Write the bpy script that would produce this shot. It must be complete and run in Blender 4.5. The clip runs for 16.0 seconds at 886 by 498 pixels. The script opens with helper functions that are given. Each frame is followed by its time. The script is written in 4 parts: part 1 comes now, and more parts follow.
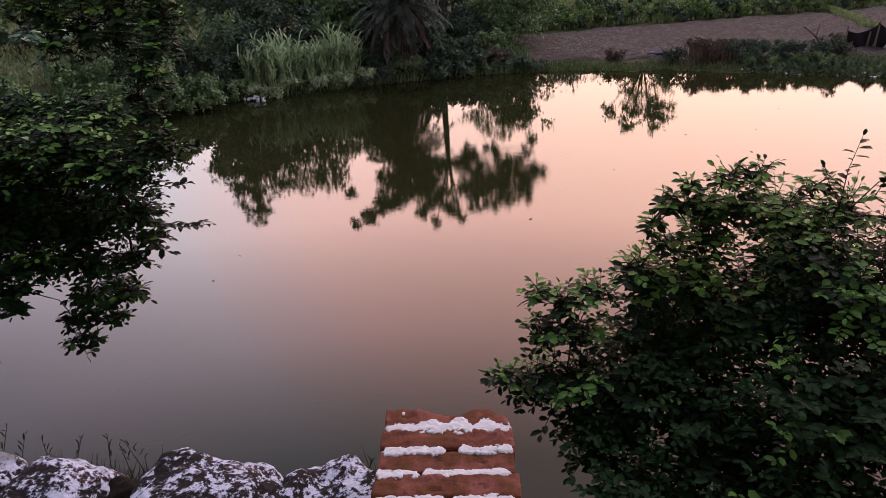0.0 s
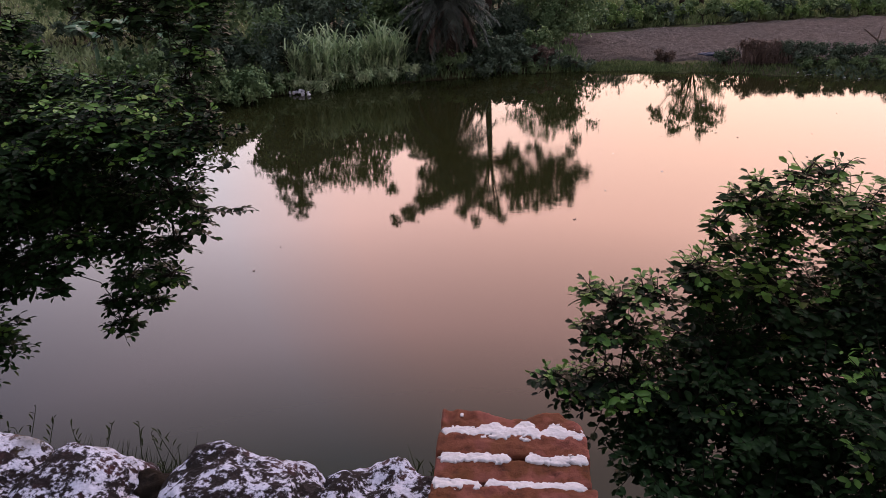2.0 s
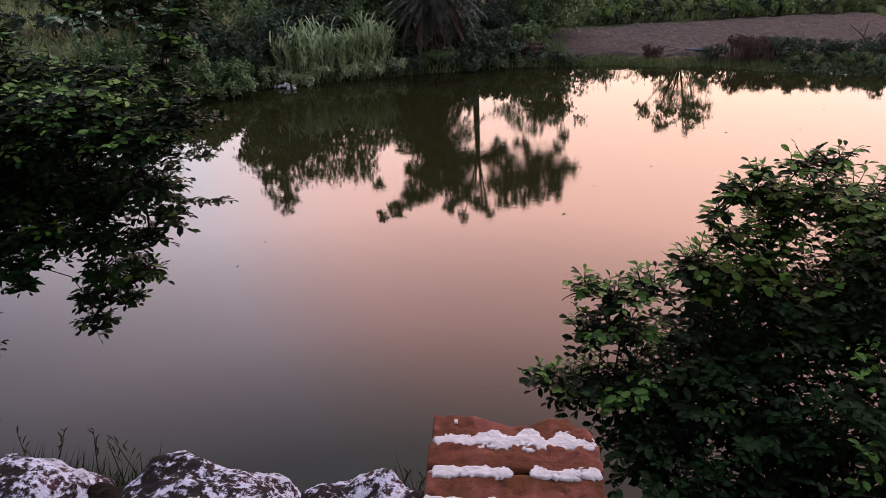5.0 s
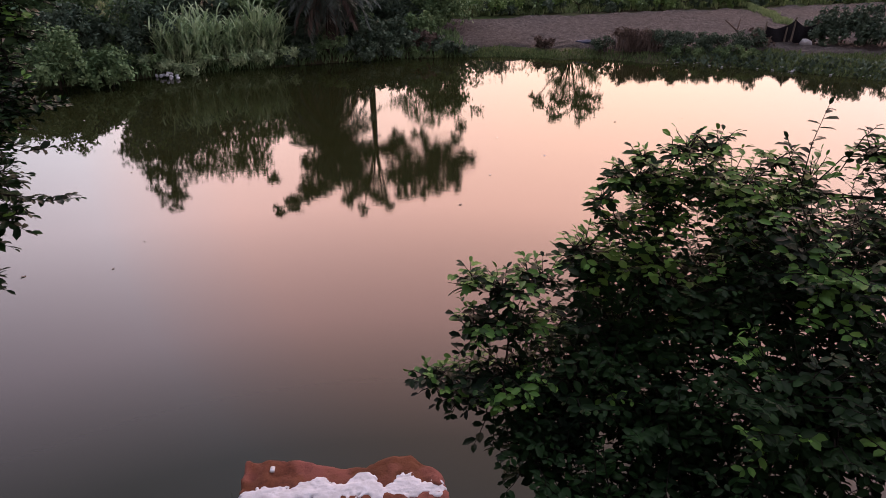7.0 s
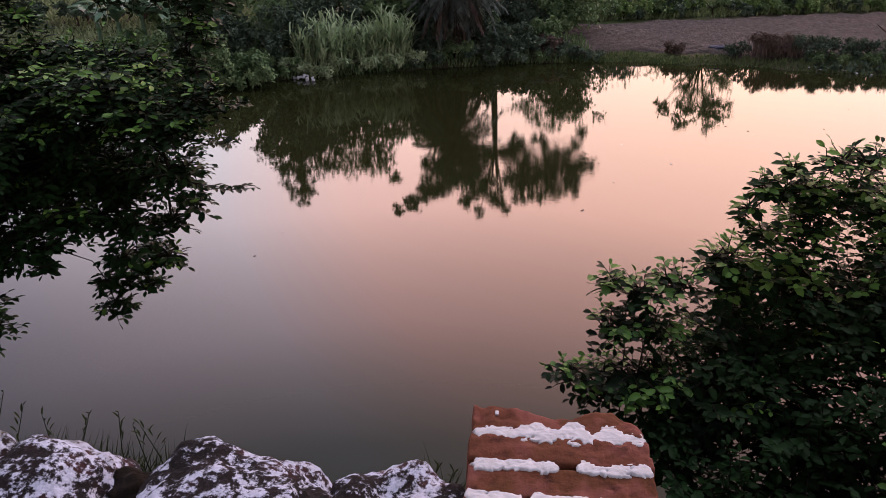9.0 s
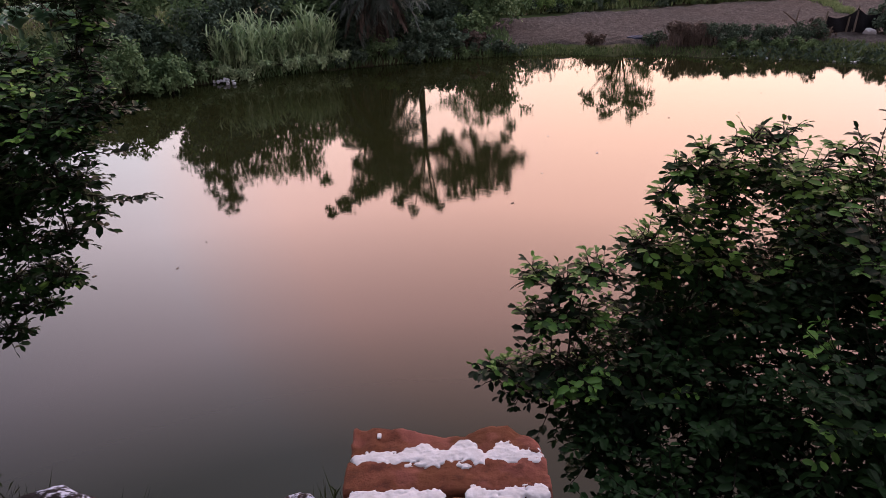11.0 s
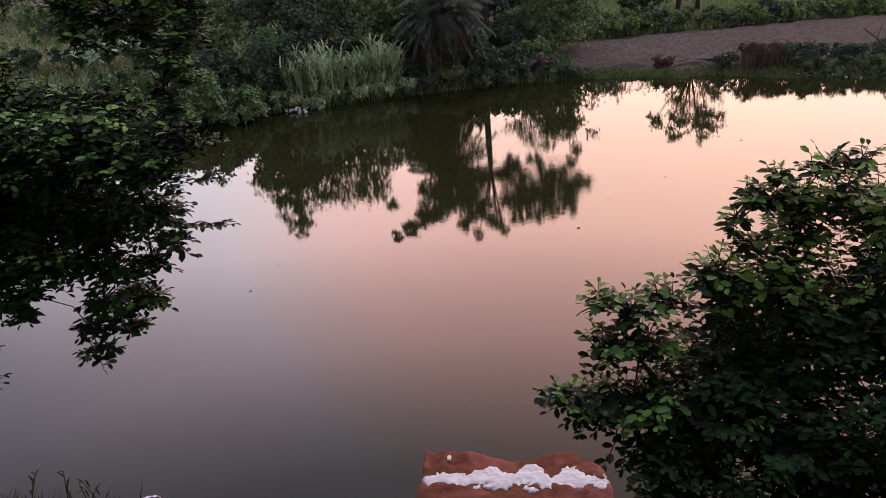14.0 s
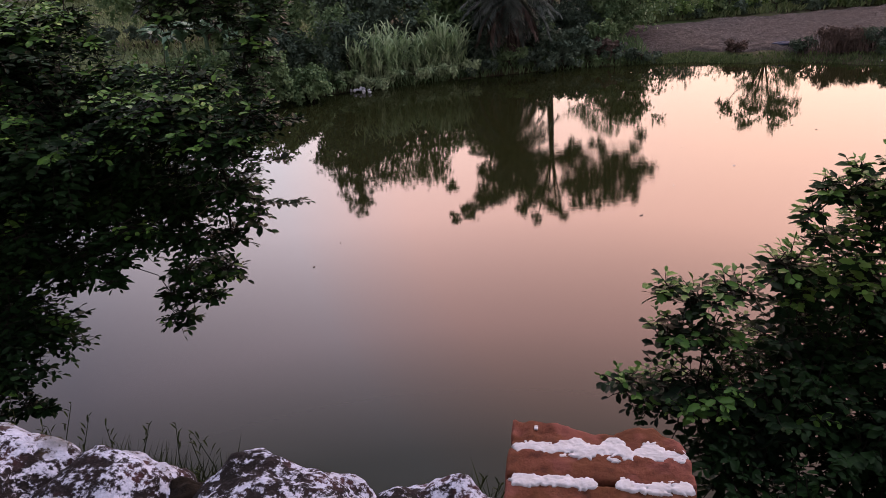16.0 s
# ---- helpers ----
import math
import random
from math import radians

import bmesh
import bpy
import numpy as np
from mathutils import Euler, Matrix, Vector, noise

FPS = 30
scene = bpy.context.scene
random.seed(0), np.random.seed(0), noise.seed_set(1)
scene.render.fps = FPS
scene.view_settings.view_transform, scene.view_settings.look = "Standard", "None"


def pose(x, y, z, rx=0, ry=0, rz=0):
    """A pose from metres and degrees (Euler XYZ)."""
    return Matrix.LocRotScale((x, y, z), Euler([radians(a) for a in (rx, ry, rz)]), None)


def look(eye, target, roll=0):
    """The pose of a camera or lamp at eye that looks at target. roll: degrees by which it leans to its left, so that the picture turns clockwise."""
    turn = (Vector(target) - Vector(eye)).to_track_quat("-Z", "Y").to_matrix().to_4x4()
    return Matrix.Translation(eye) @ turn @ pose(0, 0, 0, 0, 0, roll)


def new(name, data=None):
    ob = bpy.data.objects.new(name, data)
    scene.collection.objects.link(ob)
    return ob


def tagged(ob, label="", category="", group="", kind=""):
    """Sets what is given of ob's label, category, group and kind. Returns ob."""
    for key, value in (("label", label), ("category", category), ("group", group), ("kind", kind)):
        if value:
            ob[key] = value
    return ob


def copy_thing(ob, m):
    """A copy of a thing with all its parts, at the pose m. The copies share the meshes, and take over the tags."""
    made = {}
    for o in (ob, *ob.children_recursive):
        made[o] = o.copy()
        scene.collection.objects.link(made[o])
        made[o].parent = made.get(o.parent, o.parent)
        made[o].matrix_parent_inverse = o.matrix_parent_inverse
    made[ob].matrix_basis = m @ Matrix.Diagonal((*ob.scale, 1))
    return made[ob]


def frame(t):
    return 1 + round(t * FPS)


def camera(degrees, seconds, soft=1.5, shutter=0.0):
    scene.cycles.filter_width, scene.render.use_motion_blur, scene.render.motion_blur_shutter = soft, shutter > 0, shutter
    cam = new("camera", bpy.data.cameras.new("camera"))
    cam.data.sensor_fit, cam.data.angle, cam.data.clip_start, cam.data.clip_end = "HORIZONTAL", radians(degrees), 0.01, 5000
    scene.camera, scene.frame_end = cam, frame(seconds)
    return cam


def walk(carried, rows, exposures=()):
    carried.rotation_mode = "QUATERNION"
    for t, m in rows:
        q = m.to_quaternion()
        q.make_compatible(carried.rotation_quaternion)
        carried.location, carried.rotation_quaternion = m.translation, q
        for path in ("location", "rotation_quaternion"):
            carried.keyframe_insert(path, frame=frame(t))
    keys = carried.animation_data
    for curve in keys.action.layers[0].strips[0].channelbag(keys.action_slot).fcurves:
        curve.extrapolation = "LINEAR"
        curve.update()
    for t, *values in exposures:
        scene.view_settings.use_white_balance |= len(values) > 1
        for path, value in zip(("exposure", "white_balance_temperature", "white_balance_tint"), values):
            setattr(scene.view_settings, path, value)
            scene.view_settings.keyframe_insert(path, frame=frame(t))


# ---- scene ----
cam = camera(65.24, 16.0, soft=0.8)
# seconds, place, turn
PATH = [
    (0, 0.0218, -0.4068, 4.2425, 64.984, 1.420, -0.359),
    (0.5, 0.0075, -0.2348, 4.1467, 65.647, 1.178, 0.459),
    (1, -0.0094, -0.1135, 4.0727, 65.542, 0.809, 2.058),
    (1.5, -0.0124, -0.0798, 4.0447, 64.795, 0.972, 2.998),
    (2, -0.0340, -0.2860, 4.1515, 65.017, 1.046, 3.238),
    (2.5, -0.0255, -0.4515, 4.2506, 64.907, 2.246, 3.149),
    (3, -0.0546, -0.3689, 4.1949, 64.954, 1.261, 4.124),
    (3.2, -0.0482, -0.3529, 4.1920, 64.890, 1.599, 4.859),
    (5.3, -0.0491, -0.1070, 4.0509, 64.704, 1.017, 1.385),
    (5.5, -0.0241, -0.0664, 4.0390, 64.766, 1.630, 0.631),
    (6, 0.0231, 0.0446, 3.9863, 65.578, 0.746, -3.575),
    (6.5, 0.0462, 0.0567, 3.9774, 64.728, 0.126, -5.352),
    (7, 0.0588, 0.0309, 3.9898, 64.107, -1.274, -5.637),
    (7.5, 0.0263, 0.0300, 3.9848, 64.700, 0.008, -2.416),
    (8, -0.0387, -0.0019, 3.9923, 64.055, 0.076, 1.712),
    (8.2, -0.0814, -0.0239, 3.9992, 63.958, -0.038, 4.114),
    (10.3, -0.0982, -0.2358, 4.0751, 65.024, 0.577, 2.614),
    (10.5, -0.0692, -0.2095, 4.0734, 64.741, 1.155, 2.481),
    (11, -0.0058, -0.0209, 3.9886, 64.130, 0.792, -2.176),
    (11.5, 0.0361, 0.0334, 3.9864, 64.953, 1.266, -5.005),
    (12, 0.0400, 0.0395, 3.9839, 65.435, 1.209, -5.842),
    (12.5, 0.0282, -0.0001, 3.9956, 65.350, 1.214, -2.660),
    (13, -0.0012, -0.0296, 4.0031, 66.408, 1.661, 0.773),
    (13.5, -0.0159, -0.0572, 4.0099, 65.990, 1.876, 1.745),
    (14, -0.0108, -0.0582, 4.0159, 66.266, 2.834, 2.786),
    (14.5, 0.0001, -0.1050, 4.0352, 66.435, 1.858, 0.405),
    (15, -0.0039, -0.1009, 4.0368, 66.387, 1.766, 1.221),
    (15.5, -0.0408, -0.1162, 4.0399, 65.983, 1.813, 4.705),
    (16, -0.0614, -0.1302, 4.0506, 65.039, 2.935, 7.798),
]
walk(cam, [(t, pose(x, y, z, rx, ry, rz)) for t, x, y, z, rx, ry, rz in PATH])

# ---------------------------------------------------------------- light
GLOW = Vector((0.33, 0.92, 0.20)).normalized()      # where the afterglow stands


def make_world():
    world = bpy.data.worlds.new("dusk_sky")
    scene.world = world
    world.use_nodes = True
    nt = world.node_tree
    nt.nodes.clear()
    out = nt.nodes.new("ShaderNodeOutputWorld")
    bg = nt.nodes.new("ShaderNodeBackground")
    coord = nt.nodes.new("ShaderNodeTexCoord")
    sep = nt.nodes.new("ShaderNodeSeparateXYZ")
    nt.links.new(coord.outputs["Generated"], sep.inputs[0])
    up = nt.nodes.new("ShaderNodeValToRGB")
    r = up.color_ramp
    r.elements[0].position, r.elements[0].color = 0.0, (1.60, 1.30, 1.15, 1)
    r.elements[1].position, r.elements[1].color = 1.0, (0.42, 0.50, 0.66, 1)
    for p, c in ((0.15, (2.55, 1.90, 1.75)), (0.25, (3.5, 2.49, 2.17)), (0.38, (5.4, 3.38, 2.95)), (0.52, (4.4, 2.62, 2.46)), (0.66, (1.26, 0.90, 0.98))):
        r.elements.new(p).color = (*c, 1)
    nt.links.new(sep.outputs["Z"], up.inputs[0])
    dot = nt.nodes.new("ShaderNodeVectorMath")
    dot.operation = "DOT_PRODUCT"
    dot.inputs[1].default_value = GLOW
    nt.links.new(coord.outputs["Generated"], dot.inputs[0])
    side = nt.nodes.new("ShaderNodeValToRGB")
    s = side.color_ramp
    s.elements[0].position, s.elements[0].color = 0.0, (0.13, 0.15, 0.19, 1)
    s.elements[1].position, s.elements[1].color = 1.0, (1.04, 0.93, 0.88, 1)
    for p, c in ((0.50, (0.31, 0.45, 0.67)), (0.75, (0.74, 0.98, 1.25)), (0.85, (1.00, 0.99, 1.06)), (0.95, (1.01, 0.94, 0.94))):
        s.elements.new(p).color = (*c, 1)
    nt.links.new(dot.outputs["Value"], side.inputs[0])
    mul = nt.nodes.new("ShaderNodeMix")
    mul.data_type, mul.blend_type = "RGBA", "MULTIPLY"
    mul.inputs["Factor"].default_value = 1.0
    nt.links.new(up.outputs[0], mul.inputs["A"])
    nt.links.new(side.outputs[0], mul.inputs["B"])
    sky = nt.nodes.new("ShaderNodeTexSky")
    sky.sky_type, sky.sun_disc = "NISHITA", False
    sky.sun_elevation, sky.sun_rotation = radians(2.0), math.atan2(GLOW.x, GLOW.y)
    skyb = nt.nodes.new("ShaderNodeBackground")
    skyb.inputs["Strength"].default_value = 0.05
    nt.links.new(sky.outputs[0], skyb.inputs["Color"])
    nt.links.new(mul.outputs["Result"], bg.inputs["Color"])
    bg.inputs["Strength"].default_value = SKY
    add = nt.nodes.new("ShaderNodeAddShader")
    nt.links.new(bg.outputs[0], add.inputs[0])
    nt.links.new(skyb.outputs[0], add.inputs[1])
    nt.links.new(add.outputs[0], out.inputs["Surface"])


SKY = 0.9
make_world()
sun_data = bpy.data.lights.new("sun", "SUN")
sun_data.energy, sun_data.angle, sun_data.color = 0.62, radians(20), (1.0, 0.95, 0.92)
sun = new("sun", sun_data)
sun.matrix_world = look((10, 38, 100), (0, 0, 0))
scene.view_settings.exposure = 0.44


# ---------------------------------------------------------------- materials
def material(name, rough=0.8):
    m = bpy.data.materials.new(name)
    m.use_nodes = True
    b = m.node_tree.nodes["Principled BSDF"]
    b.inputs["Roughness"].default_value = rough
    return m, m.node_tree, b


def add_node(nt, kind, **values):
    n = nt.nodes.new("ShaderNode" + kind)
    for k, v in values.items():
        n.inputs[k.replace("_", " ")].default_value = v
    return n


def ramp(nt, source, *stops):
    n = nt.nodes.new("ShaderNodeValToRGB")
    e = n.color_ramp.elements
    e[0].position, e[0].color = stops[0][0], (*stops[0][1], 1)
    e[1].position, e[1].color = stops[-1][0], (*stops[-1][1], 1)
    for p, c in stops[1:-1]:
        e.new(p).color = (*c, 1)
    nt.links.new(source, n.inputs[0])
    return n.outputs[0]


def mixed(nt, fac, a, b, blend="MIX"):
    n = nt.nodes.new("ShaderNodeMix")
    n.data_type, n.blend_type = "RGBA", blend
    for socket, v in (("Factor", fac), ("A", a), ("B", b)):
        if isinstance(v, bpy.types.NodeSocket):
            nt.links.new(v, n.inputs[socket])
        elif socket == "Factor":
            n.inputs[0].default_value = v
        else:
            n.inputs[socket].default_value = (*v, 1)
    return n.outputs["Result"]


def fractal(nt, scale, detail=5.0, rough=0.6, stretch=None, coord="Object", shift=False):
    tc = nt.nodes.new("ShaderNodeTexCoord")
    n = add_node(nt, "TexNoise", Scale=scale, Detail=detail, Roughness=rough)
    src = tc.outputs[coord]
    if shift:
        own = nt.nodes.new("ShaderNodeVectorMath")
        own.operation = "MULTIPLY_ADD"
        nt.links.new(nt.nodes.new("ShaderNodeObjectInfo").outputs["Random"], own.inputs[0])
        own.inputs[1].default_value = (17.0, 29.0, 11.0)
        nt.links.new(src, own.inputs[2])
        src = own.outputs[0]
    if stretch:
        mp = nt.nodes.new("ShaderNodeMapping")
        mp.inputs["Scale"].default_value = stretch
        nt.links.new(src, mp.inputs[0])
        src = mp.outputs[0]
    nt.links.new(src, n.inputs["Vector"])
    return n.outputs["Fac"]


def bumped(nt, b, height, strength, distance):
    n = nt.nodes.new("ShaderNodeBump")
    n.inputs["Strength"].default_value, n.inputs["Distance"].default_value = strength, distance
    nt.links.new(height, n.inputs["Height"])
    nt.links.new(n.outputs[0], b.inputs["Normal"])


def leaf_material(name, dark, mid, light, rough=0.42, trans=0.25, per_object=False, clump=2.2, spec=0.06):
    m, nt, b = material(name, rough)
    if per_object:
        info = nt.nodes.new("ShaderNodeObjectInfo").outputs["Random"]
    else:
        info = nt.nodes.new("ShaderNodeNewGeometry").outputs["Random Per Island"]
    c = ramp(nt, info, (0.0, dark), (0.55, mid), (0.9, mid), (1.0, light))
    f = fractal(nt, clump, 3)
    c = mixed(nt, ramp(nt, f, (0.40, (0, 0, 0)), (0.68, (0.6, 0.6, 0.6))), c, tuple(1.15 * v for v in light))
    nt.links.new(c, b.inputs["Base Color"])
    b.inputs["Specular IOR Level"].default_value = spec
    tr = nt.nodes.new("ShaderNodeBsdfTranslucent")
    nt.links.new(c, tr.inputs[0])
    mx = nt.nodes.new("ShaderNodeMixShader")
    mx.inputs[0].default_value = trans
    nt.links.new(b.outputs[0], mx.inputs[1])
    nt.links.new(tr.outputs[0], mx.inputs[2])
    nt.links.new(mx.outputs[0], nt.nodes["Material Output"].inputs["Surface"])
    return m


def plain_material(name, a, b_col, scale, rough=0.85, bump=0.3, dist=0.01, stretch=None, detail=6.0):
    m, nt, b = material(name, rough)
    b.inputs["Specular IOR Level"].default_value = 0.12
    f = fractal(nt, scale, detail, 0.65, stretch)
    f2 = fractal(nt, scale * 0.17, 3, 0.5, stretch)
    c = ramp(nt, f, (0.3, a), (0.7, b_col))
    c = mixed(nt, ramp(nt, f2, (0.35, (0, 0, 0)), (0.7, (0.6, 0.6, 0.6))), c, tuple(0.5 * (p + q) * 0.75 for p, q in zip(a, b_col)))
    nt.links.new(c, b.inputs["Base Color"])
    bumped(nt, b, f, bump, dist)
    return m


def ground_material():
    m, nt, b = material("earth_and_turf", 0.95)
    b.inputs["Specular IOR Level"].default_value = 0.12
    tc = nt.nodes.new("ShaderNodeTexCoord")
    fine = fractal(nt, 6.0, 8, 0.7)
    broad = fractal(nt, 0.35, 4, 0.55)
    soil = ramp(nt, fine, (0.3, (0.045, 0.033, 0.026)), (0.7, (0.12, 0.088, 0.068)))
    turf = ramp(nt, fine, (0.3, (0.018, 0.032, 0.010)), (0.7, (0.060, 0.085, 0.026)))
    c = mixed(nt, ramp(nt, broad, (0.40, (1, 1, 1)), (0.62, (0.35, 0.35, 0.35))), soil, turf)
    nt.links.new(c, b.inputs["Base Color"])
    bumped(nt, b, fine, 0.6, 0.05)
    return m


def field_material():
    m, nt, b = material("ploughed_soil", 0.95)
    b.inputs["Specular IOR Level"].default_value = 0.12
    clod = fractal(nt, 7.0, 9, 0.8)
    broad = fractal(nt, 0.25, 3, 0.5)
    c = ramp(nt, clod, (0.34, (0.040, 0.036, 0.035)), (0.52, (0.100, 0.088, 0.084)), (0.70, (0.23, 0.208, 0.196)))
    c = mixed(nt, ramp(nt, broad, (0.4, (0, 0, 0)), (0.7, (0.5, 0.5, 0.5))), c, (0.10, 0.082, 0.072))
    nt.links.new(c, b.inputs["Base Color"])
    bumped(nt, b, clod, 1.0, 0.12)
    return m


def water_material():
    m, nt, b = material("pond_water", 0.012)
    b.inputs["IOR"].default_value = 1.333
    b.inputs["Base Color"].default_value = (0.0165, 0.0185, 0.0065, 1)
    swell = fractal(nt, 0.9, 2, 0.5, (1.0, 1.9, 1.0))
    ripple = fractal(nt, 7.0, 3, 0.55, (1.0, 2.6, 1.0))
    calm = fractal(nt, 0.12, 2, 0.5)
    mul = nt.nodes.new("ShaderNodeMath")
    mul.operation = "MULTIPLY"
    nt.links.new(ripple, mul.inputs[0])
    nt.links.new(ramp(nt, calm, (0.40, (0.15, 0.15, 0.15)), (0.66, (1, 1, 1))), mul.inputs[1])
    n1 = nt.nodes.new("ShaderNodeBump")
    n1.inputs["Strength"].default_value, n1.inputs["Distance"].default_value = 0.06, 0.005
    nt.links.new(swell, n1.inputs["Height"])
    n2 = nt.nodes.new("ShaderNodeBump")
    n2.inputs["Strength"].default_value, n2.inputs["Distance"].default_value = 0.32, 0.0022
    nt.links.new(mul.outputs[0], n2.inputs["Height"])
    nt.links.new(n1.outputs[0], n2.inputs["Normal"])
    nt.links.new(n2.outputs[0], b.inputs["Normal"])
    return m


def stone_material():
    m, nt, b = material("limewashed_stone", 0.9)
    b.inputs["Specular IOR Level"].default_value = 0.12
    patch = fractal(nt, 9.0, 3, 0.5)
    flake = fractal(nt, 46.0, 6, 0.68, (1.0, 1.0, 1.4))
    grit = fractal(nt, 120.0, 4, 0.7)
    tint = fractal(nt, 7.0, 4, 0.6)
    bare = ramp(nt, tint, (0.40, (0.005, 0.0045, 0.005)), (0.54, (0.012, 0.009, 0.010)), (0.68, (0.050, 0.020, 0.023)))
    bare = mixed(nt, ramp(nt, grit, (0.50, (0, 0, 0)), (0.78, (0.45, 0.45, 0.45))), bare, (0.085, 0.075, 0.085))
    lime = ramp(nt, grit, (0.25, (0.25, 0.28, 0.37)), (0.75, (0.52, 0.57, 0.71)))
    both = nt.nodes.new("ShaderNodeMath")
    both.operation = "MULTIPLY_ADD"
    nt.links.new(patch, both.inputs[0])
    both.inputs[1].default_value = 0.50
    nt.links.new(flake, both.inputs[2])
    fine = nt.nodes.new("ShaderNodeMath")
    fine.operation = "MULTIPLY_ADD"
    nt.links.new(grit, fine.inputs[0])
    fine.inputs[1].default_value = 0.38
    nt.links.new(both.outputs[0], fine.inputs[2])
    mask = ramp(nt, fine.outputs[0], (0.92, (0, 0, 0)), (0.96, (0.40, 0.40, 0.40)), (1.00, (1, 1, 1)))
    moss = ramp(nt, fractal(nt, 5.0, 4, 0.6), (0.60, (0, 0, 0)), (0.72, (0.7, 0.7, 0.7)))
    c = mixed(nt, mask, bare, lime)
    c = mixed(nt, moss, c, (0.045, 0.042, 0.018))
    nt.links.new(c, b.inputs["Base Color"])
    bumped(nt, b, fine.outputs[0], 0.6, 0.010)
    return m


def brick_material():
    m, nt, b = material("red_brick", 0.9)
    b.inputs["Specular IOR Level"].default_value = 0.12
    f = fractal(nt, 55.0, 7, 0.7, shift=True)
    g = fractal(nt, 14.0, 4, 0.6, shift=True)
    rnd = nt.nodes.new("ShaderNodeObjectInfo").outputs["Random"]
    c = ramp(nt, f, (0.34, (0.036, 0.013, 0.009)), (0.48, (0.092, 0.032, 0.018)), (0.70, (0.150, 0.058, 0.036)))
    c = mixed(nt, ramp(nt, g, (0.44, (0, 0, 0)), (0.58, (0.85, 0.85, 0.85))), c, (0.085, 0.034, 0.014))
    pink = ramp(nt, fractal(nt, 17.0, 3, 0.5, (1.0, 1.0, 0.6), shift=True), (0.50, (0, 0, 0)), (0.64, (0.8, 0.8, 0.8)))
    c = mixed(nt, pink, c, (0.185, 0.068, 0.058))
    c = mixed(nt, ramp(nt, fractal(nt, 33.0, 4, 0.6, shift=True), (0.58, (0, 0, 0)), (0.68, (0.75, 0.75, 0.75))), c, (0.030, 0.010, 0.007))
    c = mixed(nt, ramp(nt, rnd, (0.0, (0, 0, 0)), (1.0, (0.25, 0.25, 0.25))), c, (0.15, 0.050, 0.036))
    nt.links.new(c, b.inputs["Base Color"])
    bumped(nt, b, f, 0.8, 0.004)
    return m


M_LEAF = leaf_material("pongamia_leaf", (0.0028, 0.0075, 0.0030), (0.0062, 0.0170, 0.0052), (0.019, 0.050, 0.0130), 0.5, 0.06, spec=0.08)
M_LEAF_ONE = leaf_material("pongamia_leaf_single", (0.0028, 0.0075, 0.0030), (0.0062, 0.0170, 0.0052), (0.019, 0.050, 0.0130), 0.5, 0.06, True, spec=0.08)
# lightened copy of pongamia_leaf: extra brightness is put into the slender tree's colour
M_LEAF_LIFTED = leaf_material("leaf_lifted", (0.008, 0.017, 0.008), (0.017, 0.036, 0.014), (0.034, 0.066, 0.022), 0.5, 0.10, spec=0.10)
# young growth, brightened further: light on the crowns is put into this colour
M_YOUNG_LIT = leaf_material("young_lit_leaf", (0.030, 0.080, 0.017), (0.072, 0.165, 0.031), (0.145, 0.26, 0.050), 0.45, 0.12, spec=0.12)
# far_foliage and dark_foliage are lightened: distance haze is put into their colour
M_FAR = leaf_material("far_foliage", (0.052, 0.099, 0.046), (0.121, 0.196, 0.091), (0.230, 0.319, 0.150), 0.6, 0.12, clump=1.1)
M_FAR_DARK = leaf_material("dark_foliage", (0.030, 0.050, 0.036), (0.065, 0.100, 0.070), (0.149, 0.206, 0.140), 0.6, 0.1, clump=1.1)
M_FAR_LIGHT = leaf_material("light_foliage", (0.07, 0.13, 0.045), (0.14, 0.235, 0.08), (0.24, 0.35, 0.125), 0.6, 0.2)
M_REED = leaf_material("cane_leaf", (0.122, 0.196, 0.105), (0.329, 0.448, 0.252), (0.671, 0.782, 0.493), 0.5, 0.2)
M_PALM = leaf_material("palm_leaflet", (0.040, 0.055, 0.050), (0.086, 0.108, 0.094), (0.149, 0.176, 0.150), 0.5, 0.12)
M_BANANA = leaf_material("banana_leaf", (0.06, 0.12, 0.075), (0.13, 0.23, 0.15), (0.22, 0.34, 0.22), 0.4, 0.25)
# greyed and lightened too, haze over the meadow put into the grass colour
M_GRASS = leaf_material("meadow_grass", (0.096, 0.149, 0.071), (0.198, 0.276, 0.124), (0.348, 0.425, 0.207), 0.6, 0.2)
M_PALE = leaf_material("pale_meadow_grass", (0.115, 0.165, 0.08), (0.21, 0.275, 0.135), (0.33, 0.40, 0.22), 0.7, 0.2)
M_WEED = leaf_material("bank_weed", (0.014, 0.020, 0.008), (0.026, 0.036, 0.012), (0.05, 0.06, 0.022), 0.6, 0.2)
M_DRY = leaf_material("dry_brush", (0.058, 0.046, 0.038), (0.12, 0.092, 0.078), (0.21, 0.165, 0.14), 0.8, 0.05)
M_BARK = plain_material("bark", (0.030, 0.024, 0.020), (0.085, 0.068, 0.055), 14, 0.9, 0.7, 0.01, (1, 1, 0.25))
M_BANK = leaf_material("bank_grass", (0.045, 0.080, 0.034), (0.105, 0.155, 0.064), (0.19, 0.25, 0.11), 0.6, 0.2)
M_DARK_STONE = plain_material("dark_stone", (0.003, 0.0025, 0.002), (0.013, 0.009, 0.006), 26, 0.95, 0.7, 0.01)
M_TWIG = plain_material("dark_twig", (0.010, 0.009, 0.007), (0.030, 0.026, 0.020), 30, 0.9, 0.5, 0.004)
M_GROUND, M_FIELD, M_WATER = ground_material(), field_material(), water_material()
M_STONE, M_BRICK = stone_material(), brick_material()
M_MORTAR = plain_material("white_lime_mortar", (0.40, 0.40, 0.42), (0.62, 0.63, 0.68), 60, 0.9, 0.6, 0.003)
